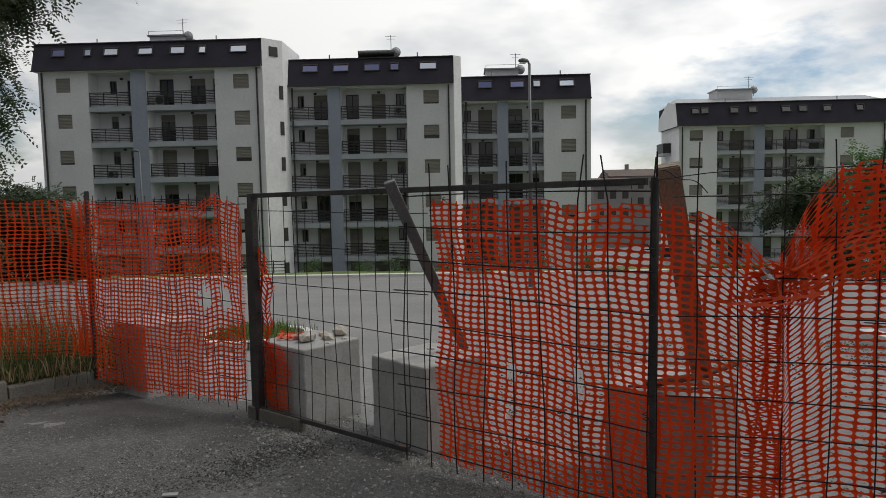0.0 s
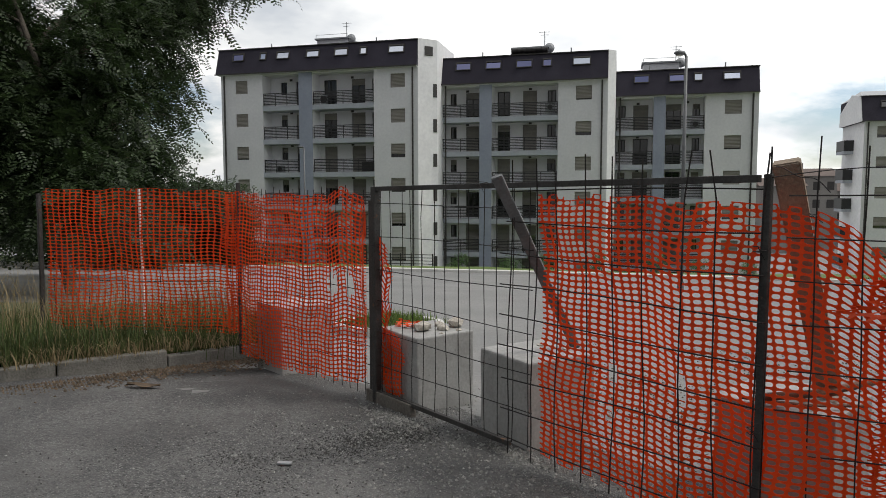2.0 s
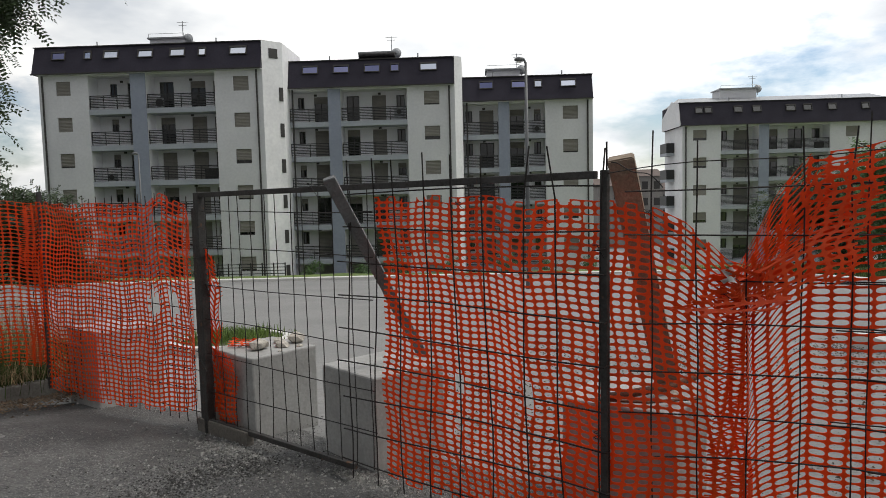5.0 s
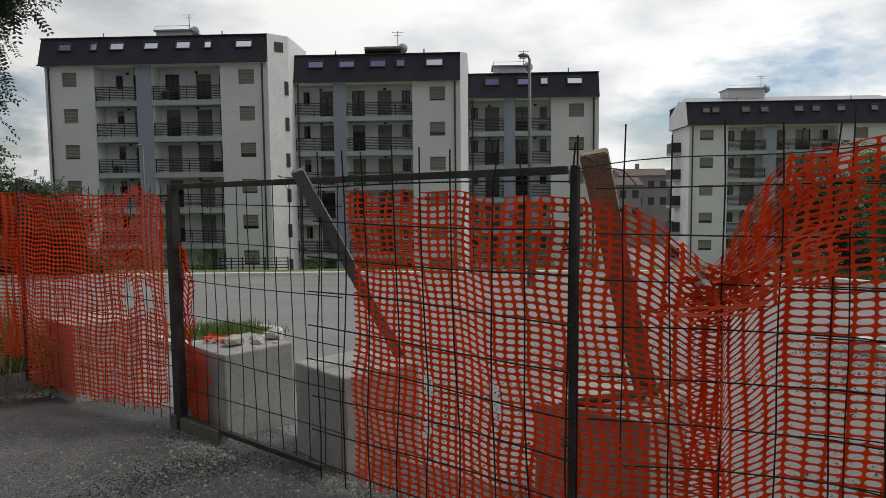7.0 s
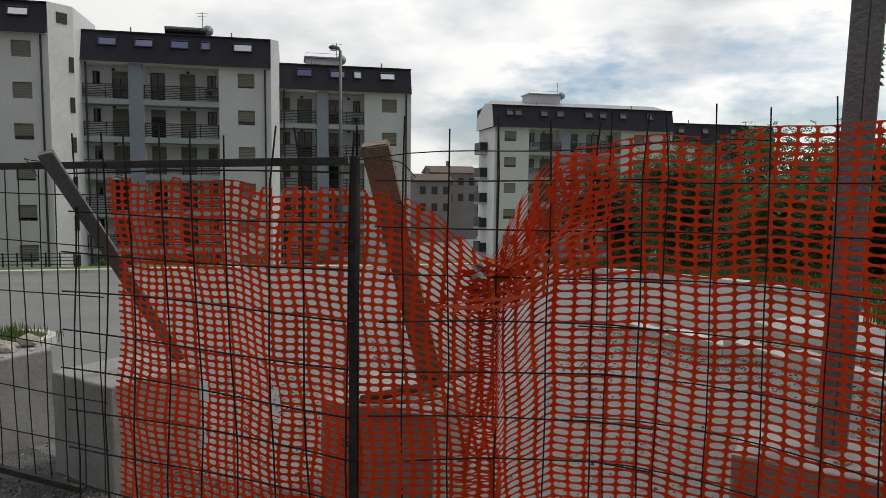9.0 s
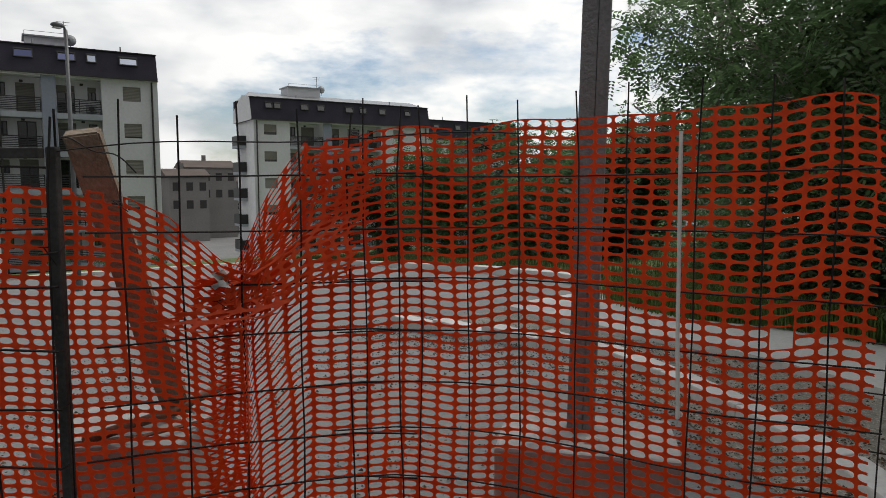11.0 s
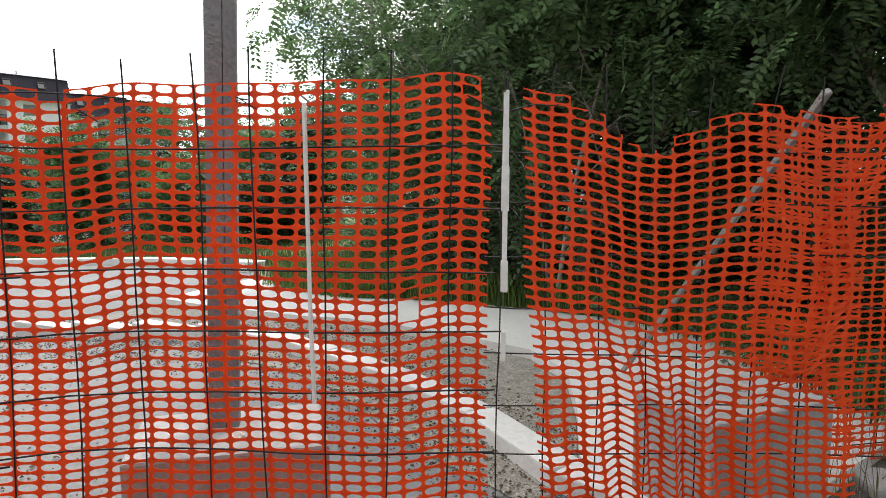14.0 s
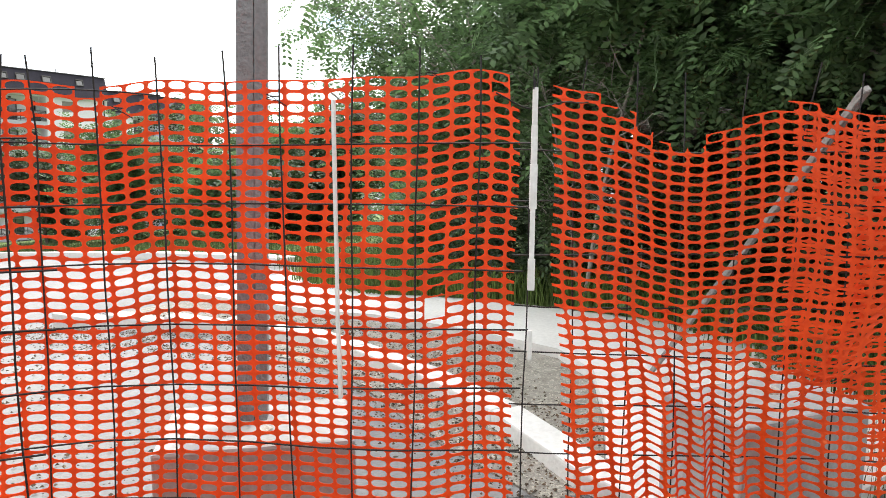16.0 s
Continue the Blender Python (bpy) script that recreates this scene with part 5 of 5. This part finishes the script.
def tree(x, y, height, spread, seed, label, leaves=2500, leaf_len=0.26, leaflets=10, wide=0.24, bark=BARK, leaf=LEAF_D, low=0.3, trunks=1, lean=(0, 0), tr=0.16, dense=0.5, category="tree", name="tree", reach=3.0):
    """A tapered trunk with limbs and twigs, and a crown of pinnate leaves round the twigs."""
    rng = np.random.default_rng(seed)
    z0 = lie(y) + (0.1 if y > 6 else 0.0)
    th = holder(name, label, category, at=(x, y, z0))
    wood = Shape()
    tips, ways = [], []

    def limb(p, d, ln, r, depth):
        pts, rad = [p], [r]
        q = p.copy()
        n = 5
        for i in range(n):
            d = (d + Vector(rng.normal(0, 0.16, 3)) + Vector((0, 0, 0.05 if depth < 2 else -0.06))).normalized()
            q = q + d * (ln / n)
            pts.append(q.copy())
            rad.append(r * (1 - 0.62 * (i + 1) / n))
            if depth >= 2 or (depth == 1 and i > 1):
                tips.append(q.copy())
                ways.append(d.copy())
        wood.tube(pts, rad, 7 if depth == 0 else 5 if depth == 1 else 4, caps=False)
        if depth < 3:
            for k in range((6, 5, 4)[depth] if depth else 7):
                t = rng.uniform(low if depth == 0 else 0.25, 1.0)
                i = min(int(t * n), n - 1)
                s = pts[i].lerp(pts[i + 1], t * n - i)
                az = rng.uniform(0, 2 * math.pi)
                el = rng.uniform(0.05, 0.7) if depth == 0 else rng.uniform(-0.35, 0.6)
                dd = (Vector((math.cos(az) * math.cos(el), math.sin(az) * math.cos(el), math.sin(el))) + d * 0.35).normalized()
                limb(s, dd, (spread if depth == 0 else ln * 0.6) * rng.uniform(0.6, 1.05), rad[i] * 0.5, depth + 1)

    for k in range(trunks):
        a = rng.uniform(0, 6.28)
        off = Vector((math.cos(a), math.sin(a), 0)) * (0.25 * (trunks > 1) * (1 + k * 0.3))
        d = Vector((lean[0] + (0.22 * math.cos(a) if trunks > 1 else 0), lean[1] + (0.22 * math.sin(a) if trunks > 1 else 0), 1)).normalized()
        limb(off + Vector((0, 0, -0.2)), d, height * (0.78 if k == 0 else rng.uniform(0.5, 0.75)), tr * (1 if k == 0 else 0.65), 0)
    part("trunk", wood, bark, th, "", True)
    tips, ways = np.array([tuple(q) for q in tips]), np.array([tuple(q) for q in ways])
    near = np.hypot(tips[:, 0], tips[:, 1]) < reach * spread + 0.1
    tips, ways = tips[near], ways[near]
    pick = rng.integers(0, len(tips), leaves)
    c = tips[pick] + np.clip(rng.normal(0, 1, (leaves, 3)), -1.25, 1.25) * dense * np.array([0.95, 0.95, 0.8])
    c[:, 2] = np.maximum(c[:, 2], 0.35)
    v, f = leaf_cloud(c, ways[pick], rng, leaf_len, leaflets, wide)
    crown = new("crown", fast_mesh("crown", v, f, leaf))
    crown.parent = th
    return th


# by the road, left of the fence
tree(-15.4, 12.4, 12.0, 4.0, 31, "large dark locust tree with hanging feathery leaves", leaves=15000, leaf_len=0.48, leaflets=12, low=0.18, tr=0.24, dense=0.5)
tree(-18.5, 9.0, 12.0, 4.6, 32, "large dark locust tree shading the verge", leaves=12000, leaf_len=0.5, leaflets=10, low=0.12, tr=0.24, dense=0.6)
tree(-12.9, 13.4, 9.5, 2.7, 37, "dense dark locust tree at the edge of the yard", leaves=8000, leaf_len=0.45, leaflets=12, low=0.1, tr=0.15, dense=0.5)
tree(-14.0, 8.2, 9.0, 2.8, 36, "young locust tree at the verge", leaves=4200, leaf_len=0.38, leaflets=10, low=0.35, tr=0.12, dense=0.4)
for i, (x, y, h, sp) in enumerate([(-19, 20, 6.0, 3.2), (-24, 30, 6.5, 3.6), (-31, 36, 7.5, 4.0), (-26, 38, 6.0, 3.4), (-38, 40, 8.0, 4.2), (-36, 46, 7.0, 4.0), (-46, 44, 8, 4.5), (-30, 25, 7, 4), (-42, 33, 8, 4.5), (-23, 36, 3.6, 2.4), (-28, 33, 5.4, 3.2), (-33, 31, 6.5, 3.6), (-37, 29, 7, 3.8), (-27.5, 40, 5.0, 2.4), (-26, 28, 6.0, 3.4)]):
    tree(x, y, h, sp, 40 + i, "dark bushy tree beyond the yard", leaves=3000, leaf_len=0.7, leaflets=8, wide=0.34, low=0.05, tr=0.14, dense=0.55)
# beyond the fence on the other side
tree(7.4, -0.9, 6.4, 2.0, 59, "young locust tree leaning over the fence end", leaves=5200, leaf_len=0.34, leaflets=14, leaf=LEAF, bark=BARK_P, low=0.42, trunks=1, tr=0.07, dense=0.4, lean=(-0.08, 0.05))
tree(8.45, 2.75, 4.4, 0.9, 58, "half-dead pale shrub with bare branches behind the fence", leaves=160, leaf_len=0.3, leaflets=12, leaf=LEAF, bark=BARK_P, low=0.12, trunks=5, tr=0.032, dense=0.3)
tree(8.95, 3.05, 8.5, 2.9, 51, "tall pale-barked locust tree behind the fence", leaves=5600, leaf_len=0.45, leaflets=14, leaf=LEAF, bark=BARK_P, low=0.25, trunks=3, tr=0.11, dense=0.35, reach=1.2)
tree(9.9, -0.4, 8.5, 3.4, 52, "leafy locust tree hanging over the fence", leaves=5400, leaf_len=0.40, leaflets=14, leaf=LEAF, bark=BARK_P, low=0.2, trunks=2, tr=0.12, dense=0.42)
tree(8.6, -3.0, 8.0, 3.2, 53, "leafy locust tree beside the fence end", leaves=5000, leaf_len=0.40, leaflets=14, leaf=LEAF, bark=BARK_P, low=0.2, trunks=2, tr=0.12, dense=0.42)
tree(11.0, 5.6, 7.5, 2.8, 54, "slender locust tree on the lawn bank", leaves=2300, leaf_len=0.42, leaflets=12, wide=0.26, leaf=LEAF, bark=BARK_P, low=0.22, trunks=2, tr=0.09, dense=0.38, reach=1.2)
# thicket crowns keep the default dark leaf, with shade put into its colour
for i, (x, y, h, sp) in enumerate([(13.5, 1.0, 9.5, 4.0), (12.5, -4.5, 9.5, 4.0), (14.5, 4.6, 8.5, 3.4), (17, 9, 6, 3.0), (16.5, -2, 10, 4.2)]):
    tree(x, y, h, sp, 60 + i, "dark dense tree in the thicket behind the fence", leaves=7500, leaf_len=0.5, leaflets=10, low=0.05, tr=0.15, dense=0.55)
for i, (x, y, h, sp) in enumerate([(19, 36, 5.4, 2.8), (23, 40, 5.8, 3.0), (19.5, 29, 5.2, 2.7), (24, 32, 5.8, 3.0), (18.5, 22, 5.0, 2.6), (23, 25, 5.4, 2.8), (17.5, 16, 4.8, 2.4), (22, 18, 5.6, 2.8), (28, 27, 6.5, 3.2), (27, 45, 6, 3.2), (31, 38, 6, 3.2), (27, 20, 6.5, 3.2)]):
    tree(x, y, h, sp, 70 + i, "bushy green tree on the lawn beyond the yard", leaves=3600, leaf_len=0.55, leaflets=8, wide=0.34, leaf=LEAF if i % 3 else LEAF_D, low=0.06, tr=0.1, dense=0.5)
for i, (x, y) in enumerate([(-12, 51.5), (-8.5, 53.5), (-5.5, 53), (-1.5, 54), (3, 56), (6.5, 56.5), (10, 57), (-20.5, 50.5)]):
    tree(x, y, 1.7, 0.9, 90 + i, "low shrub in front of the apartment block", leaves=260, leaf_len=0.35, leaflets=8, wide=0.35, leaf=LEAF, low=0.05, tr=0.05, dense=0.25, category="shrub", name="shrub")
# shrubs in LEAF_D carry the gloom under the trees in their leaf colour
for i, (x, y, h) in enumerate([(9.6, 1.6, 2.0), (9.6, 4.6, 1.8), (9.2, -1.6, 2.4), (10.6, 2.2, 2.6), (11.8, 7.4, 2.2), (8.4, -3.6, 2.4), (10.2, 0.6, 3.6), (10.0, -2.6, 3.8), (11.2, 3.6, 3.4), (9.4, -5.0, 3.6), (12.2, -1.0, 4.2), (9.7, 0.1, 2.2), (7.7, -0.3, 2.3), (7.0, -1.2, 2.4), (8.8, 0.9, 2.2), (7.4, -2.2, 2.6)]):
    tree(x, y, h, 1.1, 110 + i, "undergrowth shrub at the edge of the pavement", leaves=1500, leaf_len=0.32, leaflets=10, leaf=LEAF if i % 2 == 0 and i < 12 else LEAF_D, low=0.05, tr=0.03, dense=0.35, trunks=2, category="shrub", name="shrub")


# ---------------------------------------------------------------- grass and litter
def blades(name, label, pts, zs_, h, w, mat, seed, lean=0.5, category="grass"):
    rng = np.random.default_rng(seed)
    n = len(pts)
    az = rng.uniform(0, 2 * np.pi, n)
    hh = h * rng.uniform(0.45, 1.25, n)
    b = np.stack([pts[:, 0], pts[:, 1], zs_], 1)
    lv = np.stack([np.cos(az), np.sin(az)], 1) * (lean * rng.uniform(0.1, 1.0, n) * hh)[:, None]
    sd = np.stack([-np.sin(az), np.cos(az), np.zeros(n)], 1) * (w * rng.uniform(0.6, 1.3, n))[:, None]
    mid = b + np.concatenate([lv * 0.3, (hh * 0.6)[:, None]], 1)
    tip = b + np.concatenate([lv, hh[:, None]], 1)
    v = np.stack([b - sd, b + sd, mid + sd * 0.7, mid - sd * 0.7, tip + sd * 0.15, tip - sd * 0.15], 1).reshape(-1, 3)
    k = np.arange(n)[:, None] * 6
    f = np.concatenate([k + np.array([0, 1, 2, 3]), k + np.array([3, 2, 4, 5])], 0)
    return tagged(new(name, fast_mesh(name, v, f, mat)), label, category, kind="stuff")


rng = np.random.default_rng(77)


def verge_points(n, far, bias):
    """Points on the verge, thicker near the kerb."""
    line = np.array(refine(KLINE[1:7], 0.05))
    base = line[rng.integers(0, len(line), n)]
    d = rng.random(n) ** bias * far
    dirn = np.array([-0.80, 0.60])
    return base + d[:, None] * dirn + rng.normal(0, 0.06, (n, 2)) + dirn * 0.16


p = verge_points(24000, 3.4, 1.5)
blades("verge_grass", "long green grass on the verge", p, np.array([lie(q) for q in p[:, 1]]) + 0.08, 0.36, 0.0055, BLADE, 1)
p = verge_points(2600, 3.4, 1.0)
blades("dry_grass", "tall dry grass stalks on the verge", p, np.array([lie(q) for q in p[:, 1]]) + 0.08, 0.80, 0.0034, STRAW, 2, 0.55)
p = verge_points(1500, 0.10, 1.0)
blades("dry_grass", "dry grass hanging over the kerb", p + np.array([0.12, -0.06]), np.full(len(p), 0.12), 0.17, 0.004, STRAW, 3, 1.7)
p = np.stack([rng.normal(-3.2, 0.3, 1700), rng.normal(9.6, 0.38, 1700)], 1)
blades("island_grass", "grass growing on the kerbed island", p, np.array([lie(q) for q in p[:, 1]]) + 0.08, 0.17, 0.008, BLADE_L, 4)
p = np.stack([rng.normal(4.9, 0.2, 150), rng.normal(-0.6, 0.3, 150)], 1)
blades("weeds", "weeds growing through the foot of the fence", p, np.full(len(p), 0.0), 0.24, 0.004, BLADE, 5, 0.8)
inner2 = np.array(refine(FAR[8:], 0.1))
i = rng.integers(0, len(inner2), 26000)
p = inner2[i] + np.stack([rng.random(26000) ** 1.4 * 9 + 0.15, rng.normal(0, 0.5, 26000)], 1)
blades("lawn_grass", "rough grass on the lawn bank", p, np.array([lie(q) for q in p[:, 1]]) + 0.14, 0.26, 0.009, BLADE, 6)

edge2 = np.array(refine(FAR[15:], 0.05))
i = rng.integers(0, len(edge2), 15000)
p = edge2[i] + np.stack([rng.random(15000) ** 1.6 * 2.6 - 0.06, rng.normal(0, 0.2, 15000)], 1)
blades("lawn_grass", "fresh tall grass growing along the pavement", p, np.array([lie(q) for q in p[:, 1]]) + 0.1, 0.36, 0.008, BLADE_L, 16, 0.7)

# rag of netting and grass tuft on the block by the gate
net_sheet("rag of orange netting lying on a concrete block", Line([(-1.5, 4.72), (-0.95, 4.66)]), 0.0, 0.24, lambda u: 0.68 + 0.0 * u, lambda u: 0.62 + 0.0 * u, 5, off=0.0, seed=33, ripple=0.05)


def pebbles(name, label, pts, zs_, sizes, mat, seed, category):
    rg = np.random.default_rng(seed)
    t = np.array([[1, 0, 0], [-0.5, 0.85, 0], [-0.5, -0.85, 0], [0.1, 0.1, 0.75]])
    n = len(pts)
    az = rg.uniform(0, 6.28, n)
    c, s_ = np.cos(az), np.sin(az)
    q = t[None] * (1 + rg.uniform(-0.35, 0.35, (n, 4, 1)))
    x = q[..., 0] * c[:, None] - q[..., 1] * s_[:, None]
    y = q[..., 0] * s_[:, None] + q[..., 1] * c[:, None]
    v = np.stack([x, y, q[..., 2]], 2) * sizes[:, None, None] + np.stack([pts[:, 0], pts[:, 1], zs_], 1)[:, None, :]
    k = np.arange(n)[:, None] * 4
    f = np.concatenate([k + np.array([0, 1, 3]), k + np.array([1, 2, 3]), k + np.array([2, 0, 3])], 0)
    return tagged(new(name, fast_mesh(name, v.reshape(-1, 3), f, mat)), label, category, kind="stuff")


n = 6500
g = rng.random(n)
gx = GATE_L[0] + (GATE_R[0] - GATE_L[0]) * g * 1.1
gy = GATE_L[1] + (GATE_R[1] - GATE_L[1]) * g * 1.1
p = np.stack([gx, gy], 1) + rng.normal(0, 0.45, (n, 2)) + np.array([-0.25, -0.35]) * (rng.random((n, 1)) * 2.2)
pebbles("gravel", "loose grey gravel scattered before the gate", p, np.full(n, 0.012), 0.005 + 0.013 * rng.random(n) ** 3, GRAVEL, 8, "gravel")
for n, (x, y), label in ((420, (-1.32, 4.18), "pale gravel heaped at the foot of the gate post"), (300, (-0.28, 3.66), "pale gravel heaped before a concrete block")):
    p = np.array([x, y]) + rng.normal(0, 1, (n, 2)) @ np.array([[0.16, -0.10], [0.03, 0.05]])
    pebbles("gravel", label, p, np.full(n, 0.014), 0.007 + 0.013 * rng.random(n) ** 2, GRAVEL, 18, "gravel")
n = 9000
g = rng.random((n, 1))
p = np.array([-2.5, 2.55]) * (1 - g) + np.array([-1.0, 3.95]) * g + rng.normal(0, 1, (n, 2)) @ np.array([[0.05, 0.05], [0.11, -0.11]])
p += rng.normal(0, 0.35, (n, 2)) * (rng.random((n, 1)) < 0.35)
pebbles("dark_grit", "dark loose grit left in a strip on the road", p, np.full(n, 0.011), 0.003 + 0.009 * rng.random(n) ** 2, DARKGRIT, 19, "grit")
n = 14000
p = np.stack([rng.uniform(-6.5, 3, n), rng.uniform(0.3, 5.2, n)], 1)
p = p[p[:, 1] < 5.4 + 0.95 * np.minimum(p[:, 0] + 3.6, 0) - 0.05]
n = len(p)
pebbles("grit", "fine grit scattered over the road", p, np.full(n, 0.014), 0.0025 + 0.009 * rng.random(n) ** 4, GRAVEL, 9, "grit")
line = np.array(refine(KLINE[1:6], 0.03))
n = 5200
p = line[rng.integers(0, len(line), n)] + np.array([0.14, -0.12]) + np.abs(rng.normal(0, 0.2, (n, 1))) * np.array([0.75, -0.65])
pebbles("leaf_debris", "dead leaves and grit along the kerb", p, np.full(n, 0.012), 0.008 + 0.018 * rng.random(n) ** 2, DEADLEAF, 10, "leaf debris")
line = np.array(win)
n = 10000
p = line[rng.integers(0, len(line), n)] - np.array([0.08, 0.02]) + (rng.random((n, 1)) * 2 - 1) * np.array([0.85, 0.3]) + rng.normal(0, 0.12, (n, 2))
pebbles("leaf_debris", "dead leaves swept against the pavement kerb", p, np.array([lie(q) for q in p[:, 1]]) + 0.02, 0.005 + 0.011 * rng.random(n) ** 2, DEADLEAF, 11, "leaf debris")

# litter blown over the yard behind the fence
n = 9000
p = np.stack([rng.uniform(-0.5, 7.0, n), rng.uniform(2.6, 9.5, n)], 1)
p = p[(p[:, 0] - 1.0) * 0.85 + (p[:, 1] - 2.8) > 0.3]
p = p[np.array([noise.noise((q[0] * 0.8, q[1] * 0.8, 4)) + 0.25 for q in p]) > rng.uniform(-0.1, 0.5, len(p))]
pebbles("yard_litter", "dry leaf crumbs and grit strewn over the yard", p, np.array([lie(q) for q in p[:, 1]]) + 0.012, 0.006 + 0.014 * rng.random(len(p)) ** 2, DEADLEAF, 27, "leaf debris")

# single scraps on the road
ob = part("plaster_scrap", Shape().box(-0.045, 0.045, -0.018, 0.018, 0, 0.015, 0.005), METAL)
ob.matrix_world = pose(-1.68, 3.12, 0.022, 3, 2, 12)
tagged(ob, "flat silvery scrap lying on the asphalt", "scrap")
q = Shape()
vs = []
for i in range(9):
    t = i / 8
    wdt = 0.05 * math.sin(math.pi * min(max(t, 0.08), 0.92))
    vs += [(-0.16 + 0.32 * t, -wdt, 0.02 + 0.012 * math.sin(7 * t)), (-0.16 + 0.32 * t, 0, 0.008), (-0.16 + 0.32 * t, wdt, 0.025 + 0.01 * math.cos(5 * t))]
q.add(vs, [(3 * i + j, 3 * i + j + 1, 3 * i + j + 4, 3 * i + j + 3) for i in range(8) for j in range(2)])
ob = part("dead_leaf", q, DEADLEAF)
ob.matrix_world = pose(-3.75, 4.42, 0.02, 0, 0, 8)
tagged(ob, "large curled dead leaf on the asphalt", "leaf")
# broken concrete and dry weeds at the end of the fence
for i, (x, y, w, d, h, turn) in enumerate(((5.22, -0.12, 0.30, 0.20, 0.06, 24), (5.44, -0.34, 0.24, 0.2, 0.05, -18))):
    ob = part("concrete_slab", Shape().box(-w / 2, w / 2, -d / 2, d / 2, 0, h, 0.02), CONCRETE)
    ob.matrix_world = pose(x, y, 0.005, 0, 0, turn)
    tagged(ob, "broken grey concrete slab lying by the fence end", "concrete slab", "broken slabs by the fence")
p = np.stack([rng.normal(5.0, 0.12, 30), rng.normal(-0.05, 0.12, 30)], 1)
blades("dry_weeds", "dry weed stalks at the end of the fence", p, np.full(len(p), 0.0), 0.6, 0.0022, STRAW, 25, 0.9)
